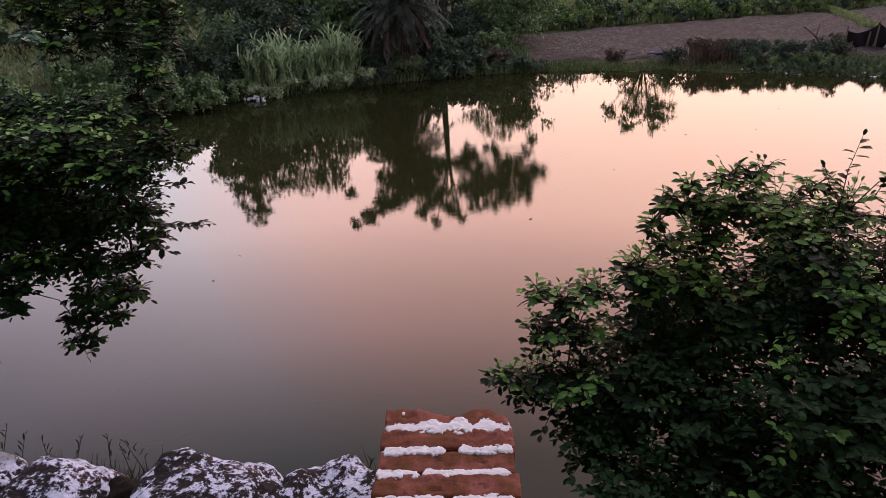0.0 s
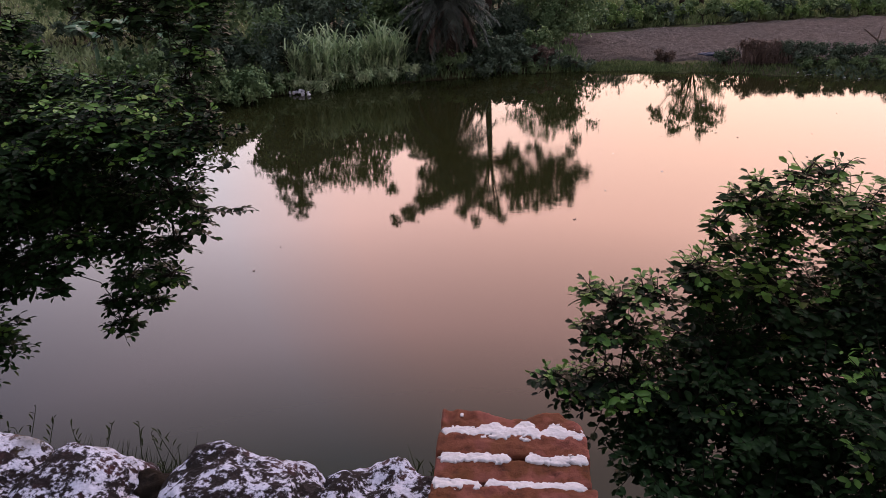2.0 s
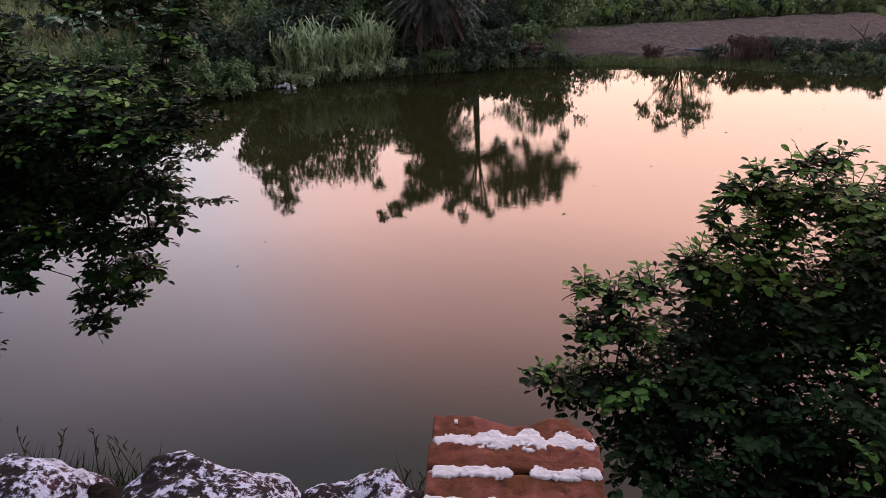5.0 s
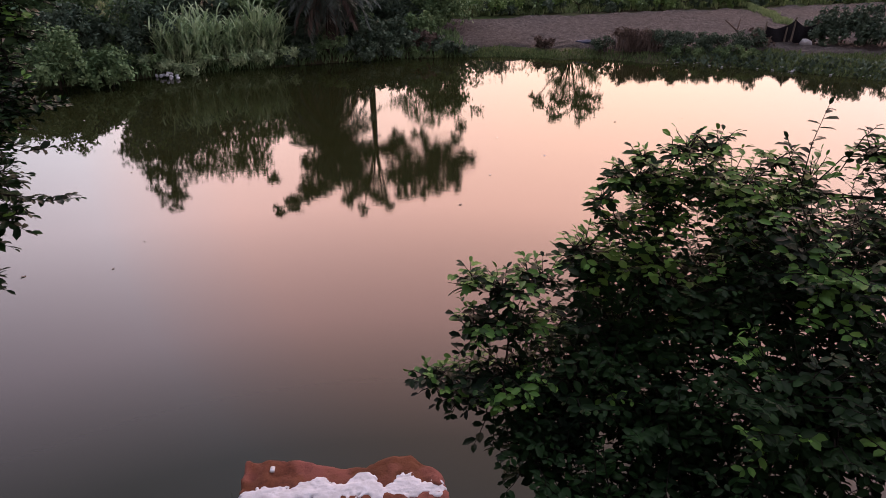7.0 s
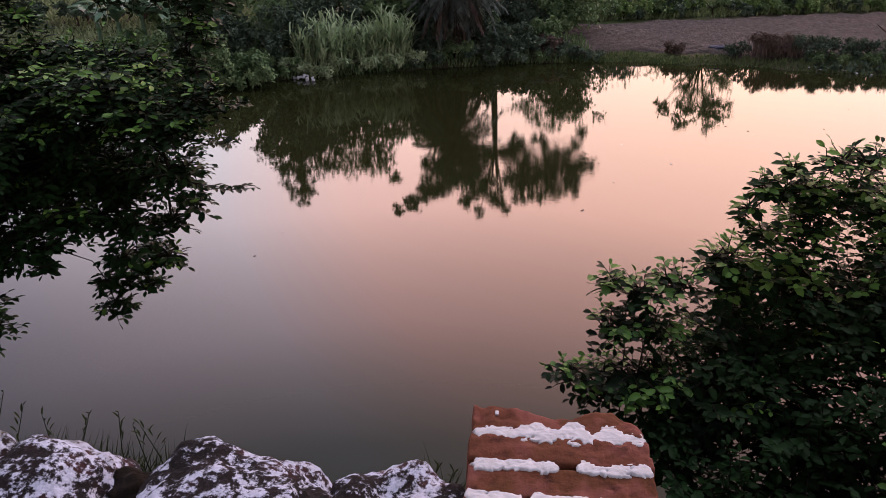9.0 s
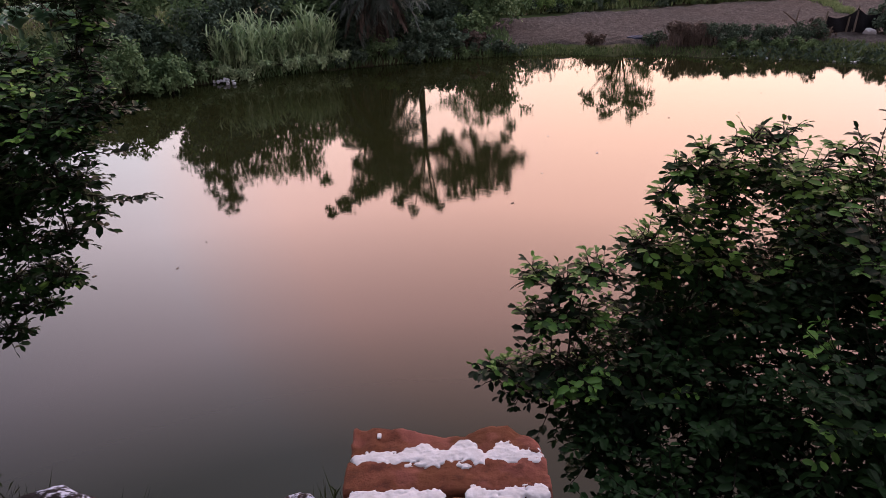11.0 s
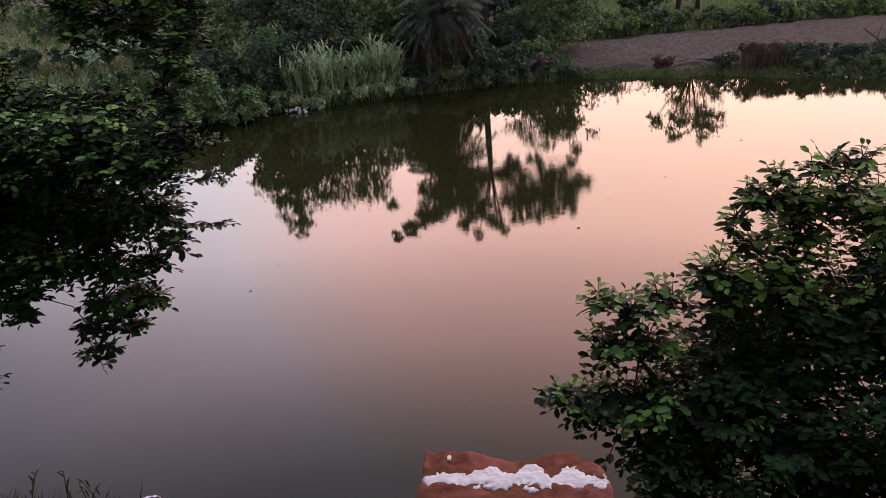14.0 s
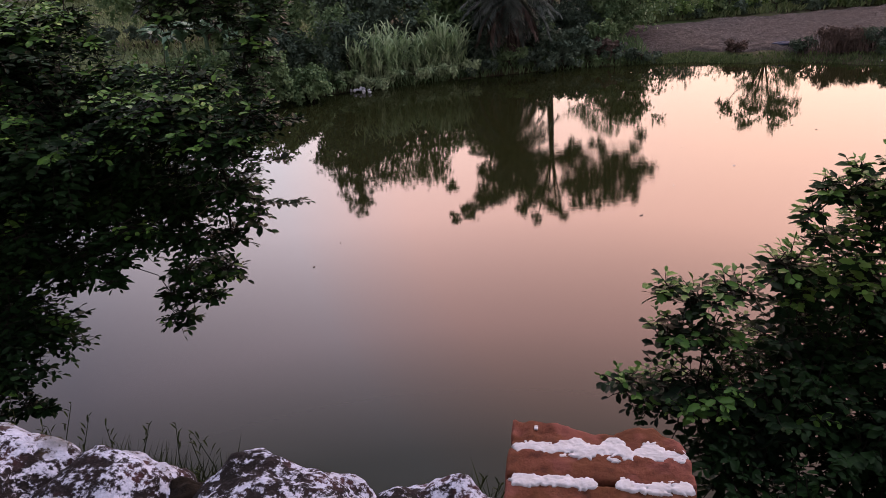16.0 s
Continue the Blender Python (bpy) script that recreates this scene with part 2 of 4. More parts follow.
M_WALL = plain_material("dark_wall_mortar", (0.025, 0.024, 0.022), (0.09, 0.08, 0.07), 22, 0.95, 0.7, 0.01)
M_NET = plain_material("black_netting", (0.010, 0.010, 0.013), (0.030, 0.030, 0.038), 30, 0.7, 0.4, 0.01)
M_WOOD = plain_material("weathered_wood", (0.10, 0.085, 0.07), (0.24, 0.21, 0.18), 10, 0.85, 0.5, 0.01, (1, 1, 0.2))
M_SACK = plain_material("pale_sacking", (0.35, 0.35, 0.37), (0.62, 0.62, 0.66), 12, 0.8, 0.4, 0.02)
M_PLASTIC = plain_material("white_plastic", (0.55, 0.57, 0.62), (0.82, 0.84, 0.90), 14, 0.5, 0.4, 0.01)
M_BLUE = plain_material("blue_tarpaulin", (0.03, 0.04, 0.075), (0.07, 0.09, 0.15), 8, 0.6, 0.4, 0.02)


# ---------------------------------------------------------------- building helpers
def mesh_of(name, verts, faces, mat, smooth=False):
    me = bpy.data.meshes.new(name)
    me.from_pydata([tuple(v) for v in verts], [], faces)
    me.materials.append(mat)
    if smooth:
        me.polygons.foreach_set("use_smooth", [True] * len(me.polygons))
    me.update()
    return me


def part(name, me, parent, label=""):
    ob = new(name, me)
    ob.parent = parent
    if label:
        ob["label"] = label
    return ob


def joined(name, me, parent, label=""):
    """A part made of many pieces too small to tell apart."""
    ob = part(name, me, parent, label)
    ob["kind"] = "stuff"
    return ob


def thing(name, label, category, group="", kind="", at=(0, 0, 0), rz=0.0):
    ob = new(name)
    ob.empty_display_size = 0.1
    ob.matrix_world = pose(*at, 0, 0, rz)
    return tagged(ob, label, category, group, kind)


class Build:
    """Collects vertices and faces, then becomes one mesh."""

    def __init__(self):
        self.v, self.f, self.n = [], [], 0

    def add(self, verts, faces):
        self.v.append(np.asarray(verts, float).reshape(-1, 3))
        self.f += [tuple(i + self.n for i in f) for f in faces]
        self.n += len(self.v[-1])

    def tube(self, pts, radii, sides=6):
        pts = [Vector(p) for p in pts]
        rings = []
        for i, p in enumerate(pts):
            d = (pts[min(i + 1, len(pts) - 1)] - pts[max(i - 1, 0)]).normalized()
            a = d.cross(Vector((0.31, 0.17, 0.93)) if abs(d.z) < 0.9 else Vector((1, 0, 0))).normalized()
            b = d.cross(a)
            for k in range(sides):
                th = 2 * math.pi * k / sides
                rings.append(p + float(radii[i]) * (math.cos(th) * a + math.sin(th) * b))
        faces = []
        for i in range(len(pts) - 1):
            for k in range(sides):
                k2 = (k + 1) % sides
                faces.append((i * sides + k, i * sides + k2, (i + 1) * sides + k2, (i + 1) * sides + k))
        faces.append(tuple(range((len(pts) - 1) * sides, len(pts) * sides)))
        faces.append(tuple(reversed(range(sides))))
        self.add([tuple(r) for r in rings], faces)

    def mesh(self, name, mat, smooth=False):
        return mesh_of(name, np.concatenate(self.v) if self.v else [], self.f, mat, smooth)


def unit(a):
    return a / np.maximum(np.linalg.norm(a, axis=-1, keepdims=True), 1e-9)


LEAF_RIM = np.array([(0, 0, 0), (0, 0.33, -0.02), (0, 0.68, -0.03), (0, 1, -0.10), (-0.38, 0.30, 0.07), (-0.43, 0.72, 0.03), (0.38, 0.30, 0.07), (0.43, 0.72, 0.03)])
LEAF_FACES = [(0, 6, 1), (1, 6, 7, 2), (2, 7, 3), (0, 1, 4), (1, 2, 5, 4), (2, 3, 5)]
BLADE = np.array([(0, 0, 0), (-0.5, 0.45, 0.06), (0.5, 0.45, 0.06), (0, 1, -0.06)])
BLADE_FACES = [(0, 2, 3, 1)]


def frames(axis, normal):
    y = unit(axis)
    x = unit(np.cross(y, normal))
    return x, y, np.cross(x, y)


def leaf_mesh(name, mat, base, axis, normal, length, width, shape=LEAF_RIM, faces=LEAF_FACES):
    """Many leaves joined into one mesh: base points, growth axes, upper sides, lengths and widths."""
    base, axis, normal = (np.asarray(a, float).reshape(-1, 3) for a in (base, axis, normal))
    n, k = len(base), len(shape)
    x, y, z = frames(axis, normal)
    length, width = np.broadcast_to(length, n)[:, None, None], np.broadcast_to(width, n)[:, None, None]
    v = base[:, None] + shape[None, :, :1] * width * x[:, None] + shape[None, :, 1:2] * length * y[:, None] + shape[None, :, 2:] * length * z[:, None]
    v = v.reshape(-1, 3)
    size = np.array([len(f) for f in faces])
    loop = np.concatenate([np.array(f) for f in faces])
    loops = (np.arange(n)[:, None] * k + loop[None]).ravel()
    totals = np.tile(size, n)
    me = bpy.data.meshes.new(name)
    me.vertices.add(len(v))
    me.vertices.foreach_set("co", v.ravel())
    me.loops.add(len(loops))
    me.loops.foreach_set("vertex_index", loops.astype(np.int32))
    me.polygons.add(len(totals))
    me.polygons.foreach_set("loop_start", (np.cumsum(totals) - totals).astype(np.int32))
    me.polygons.foreach_set("loop_total", totals.astype(np.int32))
    me.materials.append(mat)
    me.update(calc_edges=True)
    return me


def rand_dirs(rng, n):
    return unit(rng.normal(size=(n, 3)))


# ---------------------------------------------------------------- ground, pond and water
FAR_SHORE = [(-30, -2), (-21, 6), (-14, 12.4), (-10, 15.5), (-7.6, 17.6), (-5.6, 18.7), (-3.9, 19.5), (-1.7, 20.5), (1.7, 21.6), (3.5, 21.8), (6.9, 21.45), (9.9, 20.5), (12.2, 19.7), (14.5, 18.5), (20, 15), (27, 9), (33, 0)]
NEAR_SHORE = [(33, -1), (20, 1.5), (9, 2.6), (4, 2.9), (1.0, 2.75), (-1.2, 2.9), (-2.4, 3.5), (-4.2, 3.9), (-6, 3.4), (-10, 1.8), (-20, -2)]
POND = np.array(FAR_SHORE + NEAR_SHORE)


def shore_distance(p):
    """Metres from the water's edge, over land; minus inside the pond."""
    a, b = POND, np.roll(POND, -1, axis=0)
    d = np.full(len(p), 1e9)
    inside = np.zeros(len(p), bool)
    for (x0, y0), (x1, y1) in zip(a, b):
        e = np.array((x1 - x0, y1 - y0))
        w = p - (x0, y0)
        t = np.clip((w @ e) / (e @ e), 0, 1)
        d = np.minimum(d, np.linalg.norm(w - t[:, None] * e, axis=1))
        crosses = ((y0 > p[:, 1]) != (y1 > p[:, 1])) & (p[:, 0] < (x1 - x0) * (p[:, 1] - y0) / (y1 - y0 + 1e-12) + x0)
        inside ^= crosses
    return np.where(inside, -d, d)


def wave(x, y, k, seed=0.0):
    return np.sin(k * x + 1.7 * seed) * np.cos(0.83 * k * y - seed) + 0.5 * np.sin(2.3 * k * x - 1.9 * k * y + seed)


def ground_height(x, y):
    x, y = np.asarray(x, float), np.asarray(y, float)
    p = np.stack([x.ravel(), y.ravel()], 1)
    d = shore_distance(p).reshape(x.shape) + 0.16 * wave(x, y, 1.9, 2.0)
    near = np.clip((6.5 - y) / 2.5, 0, 1) * np.clip((16 - np.abs(x)) / 6, 0, 1)
    far = np.where(d < 0, d * 0.35, 0.24 * (1 - np.exp(-d / 0.7)) + 0.005 * np.clip(d, 0, 60))
    bank = np.where(d < 0, d * 0.6, 2.5 * np.clip(d / 2.1, 0, 1) ** 0.9)
    z = far * (1 - near) + bank * near
    rough = 0.03 * wave(x, y, 2.7, 1.0) + 0.02 * wave(x, y, 6.1, 3.0)
    road = near * (y < 0.45)
    z = np.maximum(z, -1.0) + rough * np.where(d > 0.1, 1.0, 0.3) * (1 - road)
    return np.where(road > 0.9, 2.5, z)


def land(x, y):
    return float(ground_height(np.array([x]), np.array([y]))[0])


def grid_mesh(name, xs, ys, height, mat):
    X, Y = np.meshgrid(xs, ys)
    Z = height(X, Y)
    nx, ny = len(xs), len(ys)
    v = np.stack([X, Y, Z], -1).reshape(-1, 3)
    i = (np.arange(ny - 1)[:, None] * nx + np.arange(nx - 1)[None]).ravel()
    q = np.stack([i, i + 1, i + nx + 1, i + nx], 1)
    me = bpy.data.meshes.new(name)
    me.vertices.add(len(v))
    me.vertices.foreach_set("co", v.ravel())
    me.loops.add(q.size)
    me.loops.foreach_set("vertex_index", q.ravel().astype(np.int32))
    me.polygons.add(len(q))
    me.polygons.foreach_set("loop_start", np.arange(0, q.size, 4).astype(np.int32))
    me.polygons.foreach_set("loop_total", np.full(len(q), 4, np.int32))
    me.polygons.foreach_set("use_smooth", np.ones(len(q), bool))
    me.materials.append(mat)
    me.update(calc_edges=True)
    return me


def spread(lo, hi, step, outer):
    inner = np.arange(lo, hi + step / 2, step)
    grow = np.cumsum(step * 1.28 ** np.arange(1, 40))
    grow = grow[grow < outer]
    return np.concatenate([lo - grow[::-1], inner, hi + grow])


ground = new("ground", grid_mesh("ground", spread(-22, 26, 0.25, 900), spread(-1.5, 46, 0.25, 900), ground_height, M_GROUND))
tagged(ground, "dark earth banks and rough turf around a pond", "ground", kind="structure")

w = mesh_of("water", [(-40, -8, 0), (40, -8, 0), (40, 26, 0), (-40, 26, 0)], [(0, 1, 2, 3)], M_WATER)
water = tagged(new("water", w), "still murky pond water reflecting the dusk sky", "pond", kind="structure")

# ploughed field behind the far bank: furrows as real ridges
def field_height(x, y):
    furrow = 0.022 * np.sin(2 * math.pi * (y - 0.23 * x) / 0.55 + 0.5 * wave(x, y, 0.9, 4.0))
    d = shore_distance(np.stack([x.ravel(), y.ravel()], 1)).reshape(x.shape)
    edge = np.clip((d - 0.50 - 0.24 * np.clip(x - 8, 0, 12) - 0.12 * wave(x, y, 1.1, 1.0)) / 0.4, 0, 1) * np.clip((28.4 + 0.305 * (x - 3.9) - y + 0.3 * wave(x, y, 0.8, 2.0)) / 0.6, 0, 1) * np.clip((x - 1.4) / 0.6, 0, 1) * np.clip((34 - x) / 0.6, 0, 1)
    return ground_height(x, y) - 0.14 + 0.20 * edge + furrow * edge + (0.012 * wave(x, y, 5.0, 5.0) + 0.012 * wave(x, y, 13.0, 7.0)) * edge


field = new("field", grid_mesh("field", np.arange(0.9, 35, 0.22), np.arange(16, 47, 0.11), field_height, M_FIELD))
tagged(field, "bare ploughed brown field with low furrows", "field", kind="structure")

# ---------------------------------------------------------------- near parapet wall
def rough_block(name, size, mat, cuts=6, lump=0.012, seed=0, soft=0.25, round_top=0.0):
    """A worn block: a gridded box with rounded edges and uneven faces."""
    bm = bmesh.new()
    bmesh.ops.create_cube(bm, size=2.0)
    bmesh.ops.subdivide_edges(bm, edges=bm.edges[:], cuts=cuts, use_grid_fill=True)
    sx, sy, sz = (s / 2 for s in size)
    off = Vector((seed * 3.7, seed * 1.3, seed * 2.1))
    for v in bm.verts:
        p = v.co.copy()
        ball = p.normalized() * 1.25
        p = p.lerp(ball, soft * max(0.0, (p.length - 1.0) / 0.732))
        q = Vector((p.x * sx, p.y * sy, p.z * sz))
        n = noise.noise(q * 11 + off) * lump + noise.noise(q * 34 + off) * lump * 0.45
        v.co = q + p.normalized() * n
    for f in bm.faces:
        f.smooth = True
    me = bpy.data.meshes.new(name)
    bm.to_mesh(me)
    bm.free()
    me.materials.append(mat)
    return me


def boulder(name, radii, seed, mat):
    bm = bmesh.new()
    bmesh.ops.create_icosphere(bm, subdivisions=5, radius=1.0)
    off = Vector((seed * 5.1, seed * 2.3, -seed * 3.9))
    for v in bm.verts:
        p = v.co
        d = 1 + 0.30 * noise.noise(p * 1.1 + off) + 0.12 * noise.noise(p * 2.7 + off) + 0.05 * noise.noise(p * 7 + off) + 0.022 * noise.noise(p * 17 + off)
        q = Vector([math.copysign(abs(c) ** 0.8, c) for c in p]) * d
        v.co = Vector((q.x * radii[0], q.y * radii[1], q.z * radii[2]))
    for f in bm.faces:
        f.smooth = True
    me = bpy.data.meshes.new(name)
    bm.to_mesh(me)
    bm.free()
    me.materials.append(mat)
    return me


wall = tagged(new("parapet_wall", rough_block("parapet_wall", (7.2, 0.50, 1.15), M_WALL, 24, 0.03, 3, 0.0)), "dark rubble parapet wall of mortared stone", "wall", kind="structure")
wall.location = (-3.45, 0.56, 2.50)
low_wall = tagged(new("low_wall", rough_block("low_wall", (7.0, 0.34, 0.95), M_WALL, 24, 0.03, 6, 0.0)), "low dark rubble wall beside the brick pier", "wall", kind="structure")
low_wall.location = (3.65, 0.55, 2.36)
STONES = [(-1.80, 0.60, 3.13, 0.22, 0.17, 0.13), (-1.42, 0.61, 3.15, 0.20, 0.18, 0.13), (-1.03, 0.60, 3.165, 0.19, 0.18, 0.13), (-0.79, 0.59, 3.145, 0.145, 0.17, 0.12), (-0.645, 0.68, 3.10, 0.07, 0.08, 0.11),
          (-0.47, 0.60, 3.157, 0.18, 0.17, 0.125), (-0.215, 0.605, 3.145, 0.125, 0.15, 0.115), (0.22, 0.50, 3.00, 0.12, 0.15, 0.13), (0.48, 0.52, 2.86, 0.16, 0.16, 0.10), (0.82, 0.55, 2.85, 0.19, 0.17, 0.10), (1.20, 0.55, 2.85, 0.20, 0.17, 0.10)]
for k, (x, y, z, rx, ry, rz) in enumerate(STONES):
    on = wall if x < 0.15 else low_wall
    s = part("stone", boulder("stone", (rx, ry, rz), k + 2 - (k > 4), M_DARK_STONE if rx < 0.08 else M_STONE), on)
    s.matrix_basis = pose(x - on.location.x, y - on.location.y, z - on.location.z, 0, 0, 12 * math.sin(k * 2.1))

# pier of bricks laid on edge, with thick white lime joints
pier = thing("brick_pier", "red brick pier with thick white lime joints on a parapet wall", "brick pier", at=(0.012, 0.52, 3.08), rz=-1.5)
rng = np.random.default_rng(5)
PITCH, FIRST = 0.060, 0.150


def worn_brick(wide, deep, tall, seed, broken=False):
    """A brick on edge: a finely gridded box with chipped arrises and a gritty face."""
    nx, ny, nz = 48, 10, 16
    bm = bmesh.new()
    off = Vector((seed * 1.7, seed * 4.1, seed * 0.9))
    made = {}

    def vert(i, j, k):
        if (i, j, k) not in made:
            p = Vector((wide * (i / nx - 0.5), deep * (j / ny - 0.5), tall * (k / nz - 0.5)))
            inset = Vector([math.copysign(max(0.0, abs(c) - (h - 0.006)), c) for c, h in zip(p, (wide / 2, deep / 2, tall / 2))])
            if inset.length > 0.006:
                p -= inset.normalized() * (inset.length - 0.006)
            rim = min(1.0, inset.length / 0.006)
            n = 0.0022 * noise.noise(p * 60 + off) + 0.0014 * noise.noise(p * 170 + off) + rim * 0.0045 * min(0.0, noise.noise(p * 38 + off) + noise.noise(p * 95 + off))
            q = p + (inset.normalized() if inset.length > 0 else Vector((0, 0, 1))) * n
            if broken:
                top = max(0.0, q.z / (tall / 2))
                q.z -= top * (0.017 * math.exp(-((q.x - 0.002) / 0.034) ** 2) + 0.006 * noise.noise(Vector((q.x * 60, 3, seed))) + 0.03 * max(0.0, q.x - 0.082))
                if q.x > 0.082:
                    q.y -= 0.9 * (q.x - 0.082) * (0.5 + q.y / deep)
            made[(i, j, k)] = bm.verts.new(q)
        return made[(i, j, k)]

    for a, b, fix, lim in ((nx, ny, 2, nz), (nx, nz, 1, ny), (ny, nz, 0, nx)):
        for u in range(a):
            for v in range(b):
                for side in (0, lim):
                    ring = [(u, v), (u + 1, v), (u + 1, v + 1), (u, v + 1)]
                    pts = []
                    for c in ring:
                        t = list(c)
                        t.insert(fix, side)
                        pts.append(vert(*t))
                    bm.faces.new(pts)
    bmesh.ops.recalc_face_normals(bm, faces=bm.faces[:])
    for f in bm.faces:
        f.smooth = True
    me = bpy.data.meshes.new("brick")
    bm.to_mesh(me)
    bm.free()
    me.materials.append(M_BRICK)
    return me


for i in range(6):
    wide = 0.244 + 0.003 * i + 0.004 * math.sin(i * 2.3)
    ob = part("brick", worn_brick(wide, PITCH - 0.003, 0.330, i + 3, i == 0), pier)
    ob.matrix_basis = pose(0.004 * math.sin(i * 3.1), FIRST - i * PITCH, 0.136 + 0.002 * math.sin(i * 2.7), 0, 0, 0.7 * math.sin(i * 1.9))


def mortar_strip(seed, wide, runs, peaks=()):
    """White lime smeared over a joint: thin, blotchy, with ragged edges and holes."""
    nx, ny, step = 210, 52, 0.00122
    H = np.zeros((nx, ny))
    for i in range(nx):
        x = (i - nx / 2) * step
        end = max([min(1.0, (x - lo) / 0.006, (hi - x) / 0.006) for lo, hi in runs])
        grow = 1 + 0.30 * noise.noise(Vector((x * 28, seed, 0))) + sum(a * math.exp(-((x - c) / s) ** 2) for c, s, a in peaks)
        mid = 0.5 * wide * (grow - 1) + 0.003 * noise.noise(Vector((x * 16, seed, 7)))
        for j in range(ny):
            y = (j - ny / 2) * step
            m = end - ((y - mid) / (0.5 * wide * grow)) ** 2
            m += 0.85 * noise.noise(Vector((x * 60, y * 130, seed))) + 0.55 * noise.noise(Vector((x * 190, y * 260, seed)))
            H[i, j] = m - 0.10
    keep = H > 0
    index, verts, faces = {}, [], []

    def node(i, j):
        if (i, j) not in index:
            index[(i, j)] = len(verts)
            h = max(0.0, H[i, j])
            verts.append(((i - nx / 2) * step, (j - ny / 2) * step, 0.0021 * math.sqrt(min(h, 1.0)) - (0.003 if h == 0 else 0.0)))
        return index[(i, j)]

    for i in range(nx - 1):
        for j in range(ny - 1):
            if keep[i, j] or keep[i + 1, j] or keep[i + 1, j + 1] or keep[i, j + 1]:
                faces.append((node(i, j), node(i + 1, j), node(i + 1, j + 1), node(i, j + 1)))
    return mesh_of("mortar_joint", verts, faces, M_MORTAR, True)


JOINTS = [(0.028, [(-0.118, 0.122)], ((0.026, 0.014, 0.9), (0.072, 0.012, 0.6), (-0.03, 0.02, 0.35))), (0.022, [(-0.118, -0.002), (0.022, 0.121)], ()), (0.021, [(-0.124, -0.046), (-0.042, 0.112)], ()), (0.021, [(-0.12, 0.0), (0.01, 0.115)], ()), (0.021, [(-0.12, 0.115)], ())]
for i, (wide, runs, peaks) in enumerate(JOINTS):
    ob = part("mortar_joint", mortar_strip(3.1 * i + 0.7, wide, runs, peaks), pier, "white lime smeared over the joint")
    ob.matrix_basis = pose(0.0, FIRST - (i + 0.5) * PITCH - 0.002, 0.3005, 0, 0, 0.8)
core = part("mortar_core", rough_block("mortar_core", (0.215, 0.34, 0.19), M_WALL, 3, 0.003, 2, 0.1), pier)
core.matrix_basis = pose(0, 0.0, 0.13)
spot = part("lime_spot", rough_block("lime_spot", (0.007, 0.010, 0.004), M_MORTAR, 2, 0.001, 1, 0.6), pier)
spot.matrix_basis = pose(-0.086, 0.158, 0.303)


